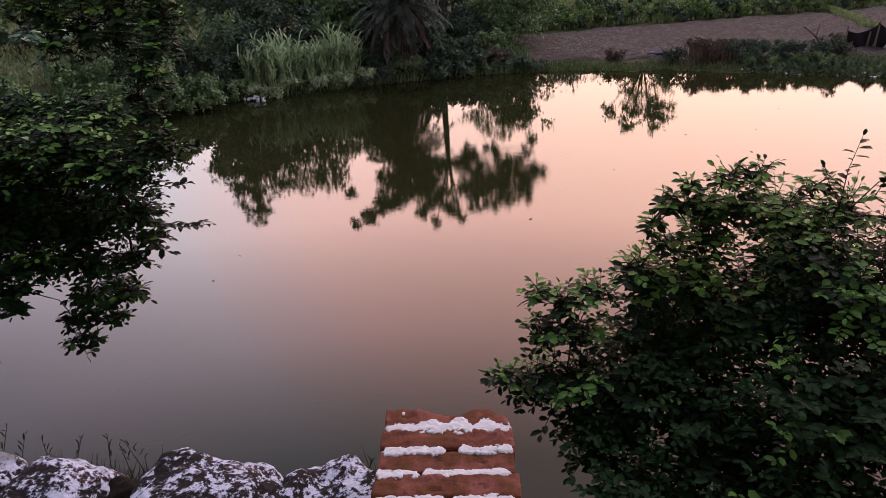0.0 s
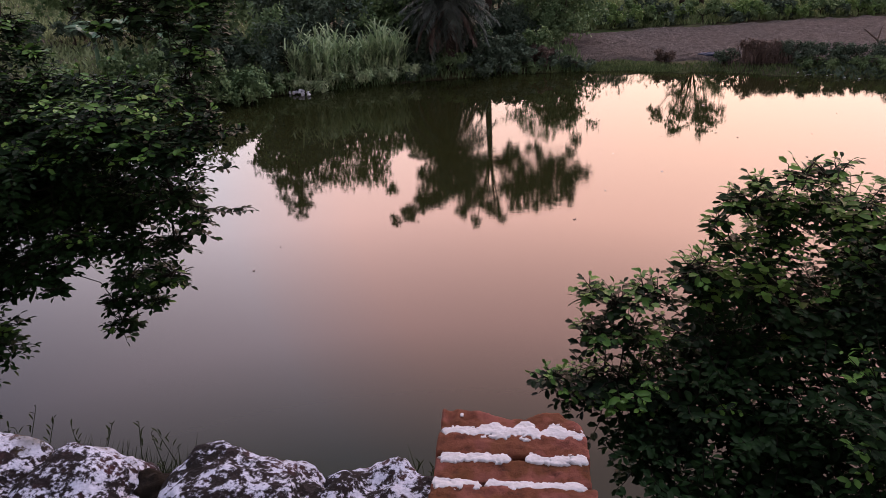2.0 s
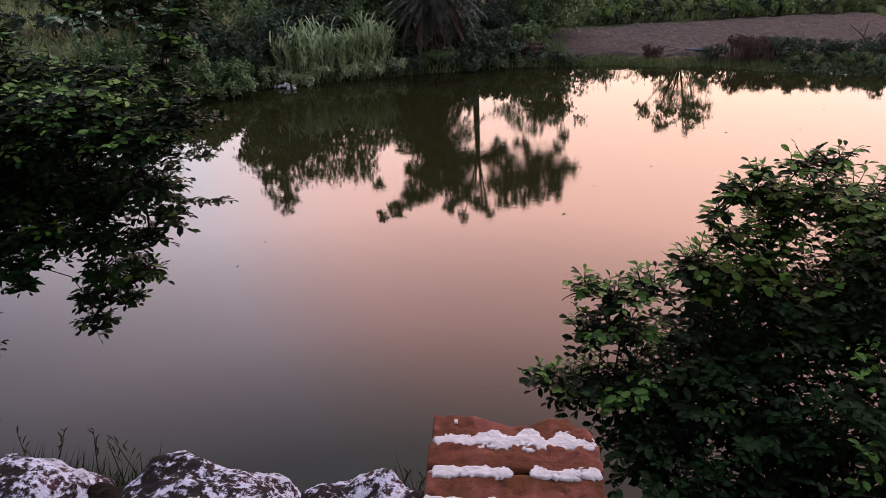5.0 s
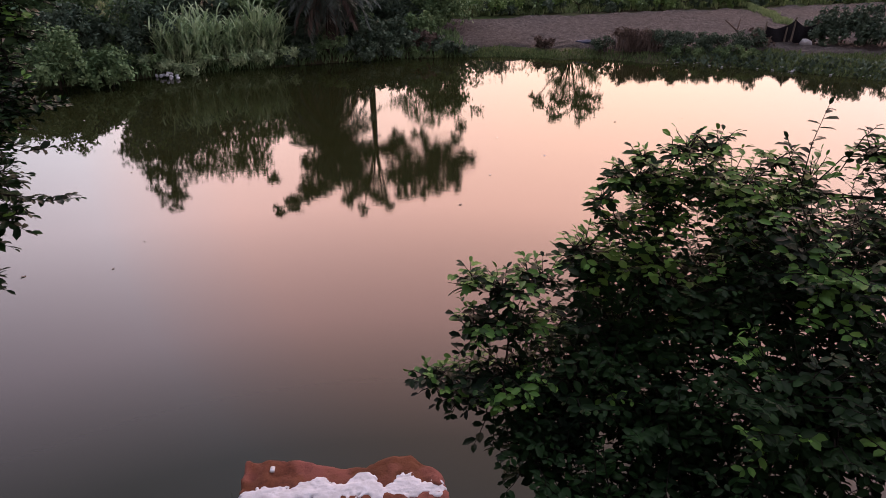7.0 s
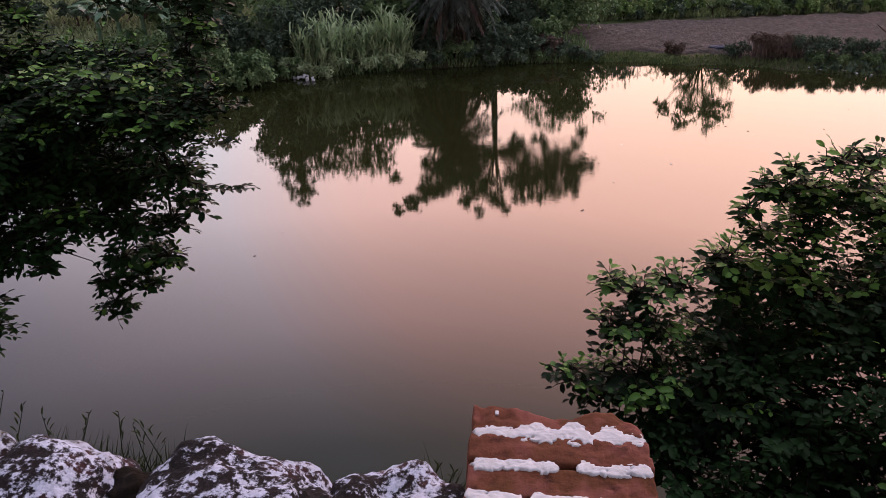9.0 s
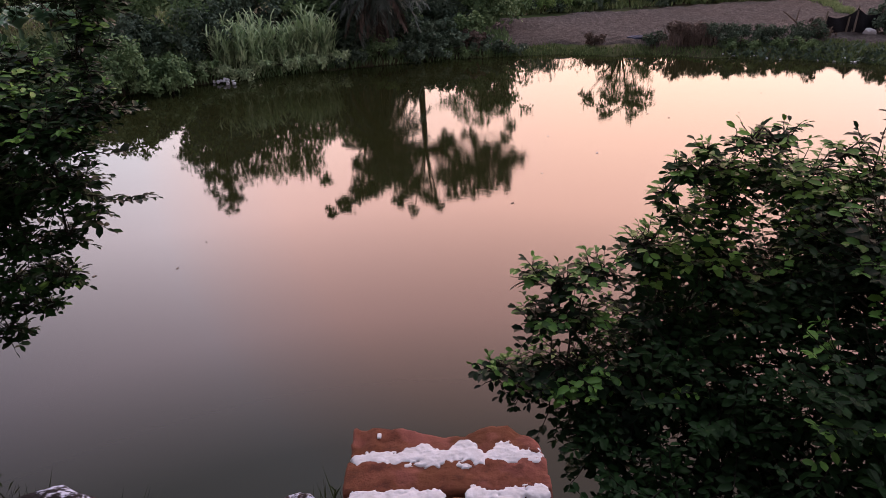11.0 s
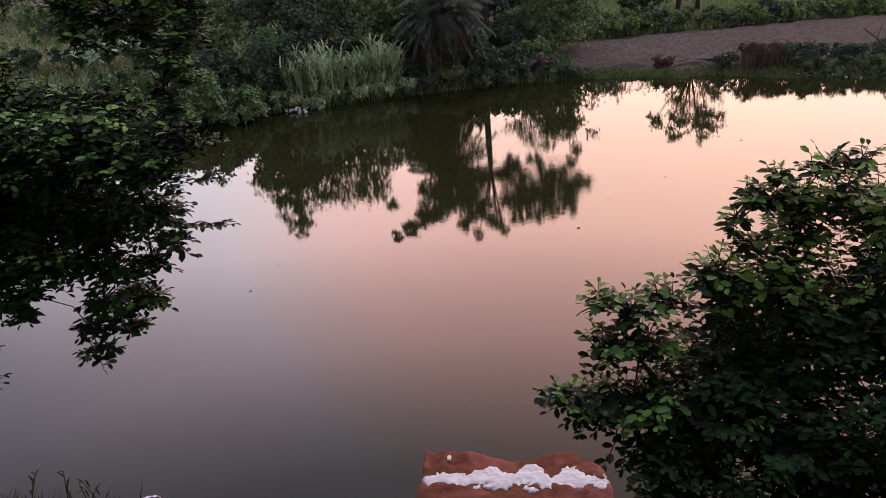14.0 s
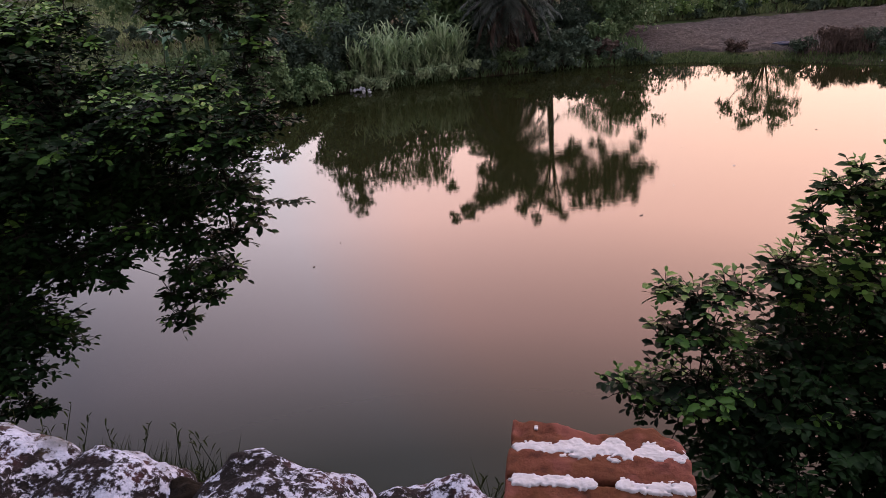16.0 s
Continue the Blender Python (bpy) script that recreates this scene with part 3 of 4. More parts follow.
# ---------------------------------------------------------------- leafy plants close to the camera
def leafy_plant(name, label, category, base, fork, clumps, leaf, rng, density=1.0, shoots=(), singles=120, mat=M_LEAF, flat=1.0, sag=0.0, tips=1.9, rise=0.0, broad=0.6):
    clumps = sorted(clumps, key=lambda q: (q[0] - fork[0]) ** 2 + (q[1] - fork[1]) ** 2 + (q[2] - fork[2]) ** 2)
    root = thing(name, label, category, at=base)
    o = np.array(base, float)
    trunk = Build()
    fork = np.array(fork, float)
    bend = (o + fork) / 2 + np.array((0.08, -0.05, 0.0))
    trunk.tube([o - o + (0, 0, -0.15), bend - o, fork - o], [0.075, 0.06, 0.05], 10)
    part("trunk", trunk.mesh("trunk", M_BARK, True), root)
    twigs = Build()
    B, A, N, L, young = [], [], [], [], []

    def dress(pts, step, start=0.2, size=1.0, fresh_lit=False):
        pts = np.array(pts)
        seg = np.linalg.norm(np.diff(pts, axis=0), axis=1)
        total = seg.sum()
        s, k = start * total, rng.integers(2)
        while s < total:
            c = np.cumsum(seg)
            i = min(int(np.searchsorted(c, s)), len(seg) - 1)
            u = 1 - (c[i] - s) / seg[i]
            p = pts[i] * (1 - u) + pts[i + 1] * u
            d = unit(pts[i + 1] - pts[i])
            side = unit(np.cross(d, np.array((0, 0, 1.0)) + 0.3 * rng.normal(size=3)))
            k += 1
            ax = unit(0.55 * d + (1 if k % 2 else -1) * side * 0.85 + np.array((0, 0, -0.12)) + 0.22 * rng.normal(size=3))
            ax = unit(ax * (1, 1, 0.4))
            B.append(p)
            A.append(ax)
            N.append(unit(np.array((0, 0, 1.0)) + 0.35 * d + 0.30 * rng.normal(size=3)))
            L.append(leaf * size * rng.uniform(0.55, 1.15) * (1.0 if s < 0.85 * total else 0.75))
            # young marks leaves that take the brightened colour, not age alone
            young.append(fresh_lit and s > 0.45 * total)
            s += step * rng.uniform(0.7, 1.3)
        d = unit(pts[-1] - pts[-2])
        B.append(pts[-1]), A.append(unit(d * (1, 1, 0.5) + 0.15 * rng.normal(size=3))), N.append(unit(np.array((0, 0, 1.0)) + 0.3 * rng.normal(size=3))), L.append(leaf * size * rng.uniform(0.4, 0.7)), young.append(fresh_lit)

    balls = np.array(clumps) - np.append(o, 0.0)
    for ci, (cx, cy, cz, r) in enumerate(clumps):
        c = np.array((cx, cy, cz)) - o
        limb = Build()
        done = np.array([fork] + [q[:3] for q in clumps[:ci]]) - o
        reach = np.linalg.norm(done - c, axis=1)
        f = done[np.argmin(reach)]
        mid = f * 0.45 + c * 0.55 + np.array((0, 0, 0.06)) + 0.07 * np.linalg.norm(c - f) * rng.normal(size=3)
        thick = min(1.0, 0.12 + 2.6 * r)
        limb.tube([f, f * 0.75 + mid * 0.25, mid, c], [0.014 * thick, 0.011 * thick, 0.008 * thick, 0.003], 6)
        part("limb", limb.mesh("limb", M_TWIG, True), root)
        count = int(density * (8 + 620 * r * r))
        for _ in range(count):
            d = unit(rng.normal(size=3) * (1, 1, flat) + np.array((0, 0, 0.25 - sag)))
            start = c + r * 0.35 * rng.normal(size=3) * 0.6
            end = c + d * r * rng.uniform(0.65, 1.12)
            mid = (start + end) / 2 + np.array((0, 0, 0.06 * r)) + 0.05 * r * rng.normal(size=3)
            pts = [start, mid, end, end + 0.22 * r * unit(d + np.array((0, 0, 0.3 * rng.normal() - sag)))]
            twigs.tube(pts, [0.0042, 0.0032, 0.002, 0.001], 3)
            # upward, outer, higher twigs get the brightened leaves more often, as if lit
            dress(pts, leaf * 0.42, fresh_lit=d[2] > 0.05 and rng.uniform() < (min(0.8, max(0.10, 0.1 + 1.5 * (cz - tips - rise * cx)) * min(1.0, max(0.15, (cz - 1.9) * 5))) if (np.linalg.norm(balls[:, :3] - (end + 0.03 * d), axis=1) > 0.72 * balls[:, 3]).all() else 0.06))
    for pts in shoots:
        pts = [np.array(p) - o for p in pts]
        twigs.tube(pts, list(np.linspace(0.0038, 0.0012, len(pts))), 4)
        dress(pts, leaf * 0.34, 0.05)
    joined("twig", twigs.mesh("twig", M_TWIG), root)
    B, A, N, L, young = np.array(B), np.array(A), np.array(N), np.array(L), np.array(young, bool)
    one = mesh_of("leaf", LEAF_RIM, LEAF_FACES, M_LEAF_ONE)
    near = np.argsort(np.linalg.norm(B + o - np.array((0, 0, 4.0)), axis=1) + 9 * young)[:singles]
    keep = np.ones(len(B), bool)
    keep[near] = False
    X, Y, Z = frames(A, N)
    for i in near:
        ob = part("leaf", one, root)
        ob.matrix_basis = Matrix([[X[i, r] * L[i] * broad, Y[i, r] * L[i], Z[i, r] * L[i], B[i, r]] for r in range(3)] + [[0, 0, 0, 1]])
    k = keep & ~young
    joined("crown", leaf_mesh("crown", mat, B[k], A[k], N[k], L[k], L[k] * broad), root, "many small dark green leaves")
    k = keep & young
    joined("young_foliage", leaf_mesh("young_foliage", M_YOUNG_LIT, B[k], A[k], N[k], L[k], L[k] * broad), root, "bright green tip leaves, young growth coloured as if lit")
    return root


rng = np.random.default_rng(21)
BUSH = [(1.43, 2.85, 3.05, 0.10), (1.58, 2.88, 3.06, 0.10), (1.26, 2.87, 3.02, 0.05), (1.13, 2.86, 2.95, 0.07), (1.08, 2.82, 2.84, 0.06), (1.22, 2.85, 2.90, 0.10), (1.36, 2.88, 2.92, 0.12), (1.55, 2.90, 2.90, 0.14), (1.88, 2.86, 3.00, 0.08), (1.76, 2.92, 2.84, 0.19), (2.05, 2.85, 2.86, 0.16),
        (2.27, 2.78, 3.06, 0.09), (2.48, 2.72, 3.00, 0.17), (1.88, 2.90, 2.62, 0.32), (1.39, 2.89, 2.72, 0.16), (0.48, 2.68, 2.52, 0.08), (0.50, 2.60, 2.34, 0.11), (0.68, 2.66, 2.30, 0.14), (0.62, 2.70, 2.46, 0.12), (0.80, 2.72, 2.50, 0.12), (1.00, 2.78, 2.60, 0.13)]
BUSH_LOW = [(0.30, 2.48, 2.16, 0.09), (0.44, 2.50, 2.10, 0.12), (0.61, 2.52, 2.08, 0.22), (1.11, 2.87, 2.45, 0.19), (1.18, 2.72, 2.16, 0.35), (1.66, 2.73, 2.29, 0.43), (1.97, 2.49, 2.55, 0.41), (0.76, 2.29, 1.86, 0.20),
        (1.31, 2.28, 1.96, 0.39), (1.75, 2.01, 2.20, 0.41), (2.61, 2.59, 2.67, 0.43), (2.38, 2.05, 2.19, 0.45), (0.94, 1.91, 1.80, 0.30), (1.53, 1.76, 1.86, 0.38),
        (1.16, 2.82, 2.73, 0.10), (1.42, 2.96, 2.80, 0.15), (1.30, 2.84, 2.50, 0.24), (0.95, 2.50, 2.05, 0.27), (0.80, 2.40, 1.93, 0.22)]
leafy_plant("shrub", "dense dark green shrub with glossy leaves beside the parapet wall", "shrub", (1.45, 2.25, land(1.45, 2.25)), (1.5, 2.4, 1.55), BUSH + BUSH_LOW, 0.064, rng, 1.55, flat=0.6, tips=1.55, rise=0.42, broad=0.56,
            shoots=[[(2.00, 2.82, 2.88), (2.02, 2.85, 3.10), (2.06, 2.86, 3.27)], [(2.00, 2.85, 3.02), (1.92, 2.85, 3.08), (1.90, 2.85, 3.12)], [(1.58, 2.88, 3.06), (1.64, 2.89, 3.12), (1.70, 2.90, 3.14)], [(1.30, 2.87, 3.00), (1.22, 2.88, 3.05), (1.19, 2.88, 3.09)], [(2.14, 2.8, 2.95), (2.22, 2.8, 3.14), (2.27, 2.8, 3.19)], [(0.52, 2.68, 2.50), (0.47, 2.68, 2.58), (0.44, 2.68, 2.62)]], singles=150)

TREE = [(-2.62, 3.15, 3.09, 0.51), (-2.01, 3.18, 3.19, 0.3), (-1.76, 3.17, 3.07, 0.24), (-1.57, 3.24, 3.17, 0.11), (-1.73, 3.17, 2.83, 0.18), (-2.22, 2.9, 2.65, 0.18), (-3.13, 2.93, 3.01, 0.58), (-2.97, 2.49, 2.26, 0.4), (-3.11, 3.3, 3.57, 0.48)]
TREE_TOP = [(-2.87, 3.36, 3.62, 0.18), (-2.82, 3.39, 3.42, 0.17), (-2.75, 3.63, 3.67, 0.14), (-2.62, 3.59, 3.53, 0.09), (-2.64, 3.38, 3.33, 0.14), (-2.49, 3.53, 3.37, 0.13), (-2.3, 3.56, 3.36, 0.11), (-2.09, 3.47, 3.35, 0.12), (-1.94, 3.5, 3.35, 0.12), (-1.79, 3.39, 3.31, 0.09), (-2.33, 3.18, 3.28, 0.13), (-2.13, 3.2, 3.26, 0.13), (-1.92, 3.23, 3.25, 0.14), (-2.62, 3.12, 3.25, 0.15), (-1.63, 3.37, 3.22, 0.07), (-1.55, 3.39, 3.24, 0.04), (-1.47, 3.36, 3.14, 0.04), (-1.39, 3.38, 3.15, 0.02), (-2.82, 3.13, 3.34, 0.17)]
TREE_SIDE = [(-2.63, 2.67, 2.72, 0.17), (-2.39, 2.77, 2.62, 0.1), (-2.5, 2.72, 2.56, 0.11), (-2.33, 2.74, 2.54, 0.07), (-2.44, 2.7, 2.48, 0.05), (-2.23, 2.73, 2.49, 0.04), (-2.7, 2.58, 2.55, 0.11), (-2.67, 2.51, 2.4, 0.1), (-2.7, 2.43, 2.24, 0.1), (-2.69, 2.36, 2.09, 0.1), (-2.58, 2.34, 1.99, 0.06), (-2.73, 2.29, 1.95, 0.06), (-2.5, 2.34, 1.98, 0.03)]
TREE_LOW = [
        (-2.35, 3.28, 2.79, 0.33), (-2.76, 3.32, 2.78, 0.49), (-2.07, 3.32, 2.80, 0.25), (-1.95, 3.07, 2.57, 0.15), (-2.90, 2.86, 2.56, 0.33), (-2.65, 2.63, 2.22, 0.19),
        (-1.65, 3.22, 2.68, 0.08), (-1.77, 3.17, 2.56, 0.10), (-1.90, 3.10, 2.41, 0.11), (-1.80, 3.09, 2.37, 0.09), (-1.99, 3.04, 2.27, 0.09), (-1.86, 3.03, 2.25, 0.06), (-2.04, 2.94, 2.17, 0.08), (-2.12, 3.31, 2.65, 0.14), (-2.19, 3.17, 2.57, 0.09), (-1.98, 2.98, 2.42, 0.09), (-2.05, 2.93, 2.31, 0.06), (-2.27, 2.88, 2.53, 0.08)]
leafy_plant("tree", "leafy green tree with hanging branches over the pond", "tree", (-3.9, 2.7, land(-3.9, 2.7)), (-3.5, 2.85, 2.7), TREE + TREE_TOP + TREE_SIDE + TREE_LOW, 0.066, rng, 2.2, flat=0.40, sag=0.15, tips=3.0, broad=0.52,
            shoots=[[(-1.75, 3.14, 2.86), (-1.62, 3.12, 2.81), (-1.45, 3.14, 2.775), (-1.32, 3.15, 2.785)], [(-1.65, 3.2, 3.02), (-1.50, 3.2, 2.98), (-1.38, 3.2, 3.0)], [(-1.62, 3.13, 2.80), (-1.42, 3.12, 2.77), (-1.27, 3.11, 2.79)], [(-1.70, 3.10, 2.78), (-1.58, 3.06, 2.70), (-1.49, 3.05, 2.645)], [(-1.62, 3.28, 3.20), (-1.45, 3.29, 3.17), (-1.30, 3.29, 3.17)]], singles=150)
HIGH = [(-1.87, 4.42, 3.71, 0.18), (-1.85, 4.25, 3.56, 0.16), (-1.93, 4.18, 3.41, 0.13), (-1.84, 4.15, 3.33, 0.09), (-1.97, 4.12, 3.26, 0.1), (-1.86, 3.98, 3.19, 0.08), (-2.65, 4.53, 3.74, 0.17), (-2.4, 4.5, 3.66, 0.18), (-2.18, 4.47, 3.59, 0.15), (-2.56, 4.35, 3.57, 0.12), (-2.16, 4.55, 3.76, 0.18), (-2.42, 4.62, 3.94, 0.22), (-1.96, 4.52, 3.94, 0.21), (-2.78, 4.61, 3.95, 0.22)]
leafy_plant("tree", "slender tree with fine dark leaves on the near bank", "tree", (-4.3, 3.3, land(-4.3, 3.3)), (-3.6, 4.2, 3.6), HIGH, 0.070, rng, 1.7, singles=0, mat=M_LEAF_LIFTED, tips=3.35)


# ---------------------------------------------------------------- far plants
def far_tree(name, label, category, at, clumps, leaf, count, rng, mat=M_FAR, trunk=0.10, lean=(0, 0), group="", aspect=0.55):
    """Trunk, limbs and a crown of many leaves gathered in uneven bunches. Clumps are relative to the foot."""
    root = thing(name, label, category, group, at=at)
    cl = np.array(clumps, float)
    low = cl[:, 2].min() - cl[np.argmin(cl[:, 2]), 3]
    fork = np.array((lean[0], lean[1], max(0.25, low + 0.25 * (cl[:, 2].max() - low))))
    t = Build()
    t.tube([(0, 0, -0.2), fork * 0.5 + np.array((0.03, 0.02, 0)), fork], [trunk, trunk * 0.8, trunk * 0.62], 8)
    part("trunk", t.mesh("trunk", M_BARK, True), root)
    for c in cl:
        limb = Build()
        mid = fork * 0.5 + c[:3] * 0.5 + rng.normal(size=3) * 0.08 * c[3]
        limb.tube([fork, mid, c[:3] + np.array((0, 0, 0.5 * c[3]))], [trunk * 0.42, trunk * 0.26, trunk * 0.08], 5)
        part("limb", limb.mesh("limb", M_BARK, True), root)
    share = cl[:, 3] ** 2 / (cl[:, 3] ** 2).sum()
    P, N = [], []
    for c, s in zip(cl, share):
        n = int(count * s)
        nb = max(6, n // 26)
        d = unit(rng.normal(size=(nb, 3)) + (0, 0, 0.15))
        rad = c[3] * rng.uniform(0.35, 1.08, (nb, 1)) ** 0.7
        bunch = c[:3] + d * rad * (1, 1, 0.85)
        pick = rng.integers(nb, size=n)
        P.append(bunch[pick] + rng.normal(size=(n, 3)) * c[3] * 0.13)
        N.append(unit(d[pick] * 0.6 + (0, 0, 0.5) + 0.6 * rng.normal(size=(n, 3))))
    P, N = np.concatenate(P), np.concatenate(N)
    A = unit(np.cross(N, rng.normal(size=N.shape)) + (0, 0, -0.25))
    L = leaf * rng.uniform(0.6, 1.3, len(P))
    joined("crown", leaf_mesh("crown", mat, P, A, N, L, L * aspect, BLADE, BLADE_FACES), root)
    return root


def ball_clumps(rng, w, h, n, low=0.0, squash=1.0):
    out = []
    for i in range(n):
        a, r = 2.4 * i + rng.uniform(0, 0.8), w * 0.36 * math.sqrt((i + 0.4) / n)
        z = low + (h - low) * rng.uniform(0.28, 0.78)
        out.append((r * math.cos(a), r * math.sin(a) * squash, z, min((h - low) * 0.30, w * 0.30) * rng.uniform(0.8, 1.15)))
    return out


rng = np.random.default_rng(7)


def put(x, y):
    return (x, y, land(x, y))


# the tall tree whose crown shows mostly as a mirror image in the pond
BIG = [(-3.55, 0, 6.55, 0.26), (-3.1, 0, 6.25, 0.38), (-2.5, 0.1, 5.8, 0.50), (-1.9, 0.2, 5.3, 0.72), (-1.2, -0.2, 4.5, 0.85), (-1.5, 0, 3.6, 0.72), (-0.6, 0.2, 5.3, 0.75), (-0.4, 0, 4.1, 0.65), (0.1, 0.1, 5.6, 0.55), (0.5, 0, 6.05, 0.32), (0.75, 0, 6.4, 0.20), (-0.9, 0.2, 6.2, 0.32), (-0.3, 0, 6.5, 0.25),
       (1.2, 0, 5.0, 0.70), (2.0, 0.1, 4.9, 0.78), (2.9, 0, 4.7, 0.75), (3.6, -0.1, 4.4, 0.50), (3.2, 0, 3.7, 0.34), (2.4, 0, 3.9, 0.36), (1.3, 0.1, 4.2, 0.42), (3.3, 0.2, 5.2, 0.42), (1.0, 0, 3.5, 0.36), (1.9, 0, 3.4, 0.28), (2.7, 0, 4.2, 0.42), (3.5, 0, 3.2, 0.22), (1.3, 0, 5.9, 0.32), (2.0, 0, 5.8, 0.34), (2.7, 0, 5.6, 0.36), (3.3, 0, 5.6, 0.26), (-2.3, 0, 4.5, 0.42), (-2.1, 0, 3.2, 0.40)]
far_tree("tree", "tall spreading tree on the far bank mirrored in the pond", "tree", put(-0.05, 25.9), BIG, 0.15, 20000, rng, M_FAR_DARK, 0.15, (0.25, 0))
far_tree("tree", "dark leafy tree behind the cane on the far bank", "tree", put(-6.4, 22.0), [(0, 0, 4.2, 0.5), (-0.4, 0, 3.5, 0.65), (0.5, 0.2, 3.1, 0.85), (-0.5, 0, 2.2, 0.8), (0.7, 0, 2.0, 1.0), (-0.1, 0.1, 4.75, 0.22)], 0.15, 5200, rng, M_FAR_DARK, 0.13)
far_tree("tree", "dark leafy tree behind the cane on the far bank", "tree", put(-4.4, 22.6), [(-0.6, 0, 3.4, 0.7), (0.5, 0, 3.3, 0.7), (0, 0.2, 2.4, 1.1), (1.0, 0, 3.8, 0.35), (-0.9, 0, 2.0, 1.0), (1.0, 0, 2.0, 0.9)], 0.15, 5200, rng, M_FAR, 0.13)
far_tree("tree", "dark leafy tree behind the palm on the far bank", "tree", put(-2.3, 23.4), [(0, 0, 2.5, 0.65), (0.6, 0, 2.1, 0.85), (-0.7, 0, 2.1, 0.85), (0, 0, 1.4, 1.0)], 0.15, 4200, rng, M_FAR, 0.12)
far_tree("tree", "round green tree on the far bank", "tree", put(-9.0, 21.5), ball_clumps(rng, 3.2, 2.0, 8, 0.1), 0.16, 5000, rng, M_FAR, 0.12)
far_tree("tree", "tall dark tree deep in the far scrub", "tree", put(-7.3, 26.5), ball_clumps(rng, 3.4, 4.8, 10, 0.4), 0.20, 5600, rng, M_FAR_DARK, 0.18)
far_tree("tree", "tall dark tree deep in the far scrub", "tree", put(-3.6, 27.5), ball_clumps(rng, 4.4, 3.9, 10, 0.3), 0.20, 5600, rng, M_FAR, 0.18)
far_tree("tree", "green tree beside the ploughed field", "tree", put(2.75, 26.4), ball_clumps(rng, 3.0, 3.3, 10, 0.2), 0.15, 5200, rng, M_FAR, 0.12)
for x, y, h in ((-1.4, 33.0, 3.2), (0.6, 34.0, 3.4), (2.3, 35.2, 3.3), (3.9, 36.4, 3.1)):
    far_tree("tree", "dark tree closing the gap behind the palm", "tree", put(x, y), ball_clumps(rng, 3.2, h, 9, 0.0), 0.19, 4200, rng, M_FAR_DARK, 0.12, group="trees behind the palm")
# shrubs that stand along the far shore
for x, y, w, h, m in ((0.15, 21.6, 1.8, 1.05, M_FAR_DARK), (0.8, 22.0, 1.5, 0.95, M_FAR_DARK), (1.5, 22.6, 1.2, 1.1, M_FAR), (1.6, 22.0, 0.9, 0.65, M_DRY), (2.3, 25.0, 1.5, 1.8, M_FAR), (-0.3, 25.6, 1.9, 1.5, M_FAR_DARK), (0.8, 26.0, 1.9, 1.5, M_FAR_DARK), (1.8, 26.4, 1.9, 1.6, M_FAR), (-1.2, 25.2, 1.9, 2.0, M_FAR_DARK), (-0.4, 22.3, 1.5, 1.2, M_FAR_DARK), (-1.9, 21.3, 1.3, 1.0, M_FAR_DARK)):
    far_tree("shrub", "dense dark shrub beside the palm at the water's edge", "shrub", put(x, y), ball_clumps(rng, w, h, 7), 0.11, 2600, rng, m, 0.04, group="shrubs by the palm")
for x, y, w, h, m in ((-6.3, 17.9, 1.6, 1.2, M_FAR), (-7.3, 17.3, 1.8, 1.4, M_FAR), (-8.5, 16.6, 2.0, 1.1, M_FAR), (-10.2, 15.5, 2.2, 1.4, M_FAR), (-12.2, 15.0, 2.2, 1.7, M_FAR), (-14.0, 13.6, 2.6, 2.0, M_FAR), (-7.2, 19.4, 2.0, 1.5, M_FAR_DARK), (-8.7, 18.9, 2.2, 1.4, M_FAR), (-5.7, 19.6, 1.6, 1.9, M_FAR_DARK)):
    far_tree("shrub", "green scrub hanging over the far shore", "shrub", put(x, y), ball_clumps(rng, w, h, 8), 0.11, 2800, rng, m, 0.04, group="scrub along the far shore")


for i in range(13):
    x = -9.5 + i * 1.0 + rng.uniform(-0.2, 0.2)
    y = np.interp(x, [-10, -5.2, -1.7, 2.1], [17.6, 20.4, 22.9, 25.0]) + rng.uniform(0.2, 0.9)
    far_tree("shrub", "dark undergrowth between the far trees", "shrub", put(x, y), ball_clumps(rng, 2.1, rng.uniform(1.9, 2.7) * (0.55 if x > -0.8 or x < -6.4 else 1.0), 8), 0.13, 2600, rng, M_FAR if i % 3 == 0 else M_FAR_DARK, 0.04, group="undergrowth on the far bank")


def cane_clump(at, w, n, h, rng):
    root = thing("cane_clump", "clump of tall pale green cane at the water's edge", "cane", "cane along the shore", at=at)
    B, A, N, L = [], [], [], []
    stems = Build()
    for _ in range(n):
        x, y = rng.normal(size=2) * w * 0.42
        lean = rng.normal(size=2) * 0.16
        hh = h * rng.uniform(0.6, 1.08)
        top = np.array((x + lean[0] * hh, y + lean[1] * hh, hh * 0.86))
        stems.tube([(x, y, -0.05), top], [0.008, 0.004], 3)
        for k in range(9):
            u = rng.uniform(0.25, 1.0)
            p = np.array((x, y, 0)) * (1 - u) + top * u
            a = rng.uniform(0, 2 * math.pi)
            up = rng.uniform(1.0, 2.8)
            B.append(p), A.append(unit(np.array((math.cos(a), math.sin(a), up)))), N.append((-math.cos(a) * up, -math.sin(a) * up, 1.0)), L.append(hh * rng.uniform(0.22, 0.40))
    joined("stem", stems.mesh("stem", M_REED), root)
    L = np.array(L)
    arch = np.array([(-0.5, 0, 0), (0.5, 0, 0), (-0.5, 0.45, 0.02), (0.5, 0.45, 0.02), (-0.35, 0.78, -0.13), (0.35, 0.78, -0.13), (0, 0.95, -0.42)])
    joined("blade", leaf_mesh("blade", M_REED, B, A, N, L, 0.042, arch, [(0, 1, 3, 2), (2, 3, 5, 4), (4, 5, 6)]), root)
    return root


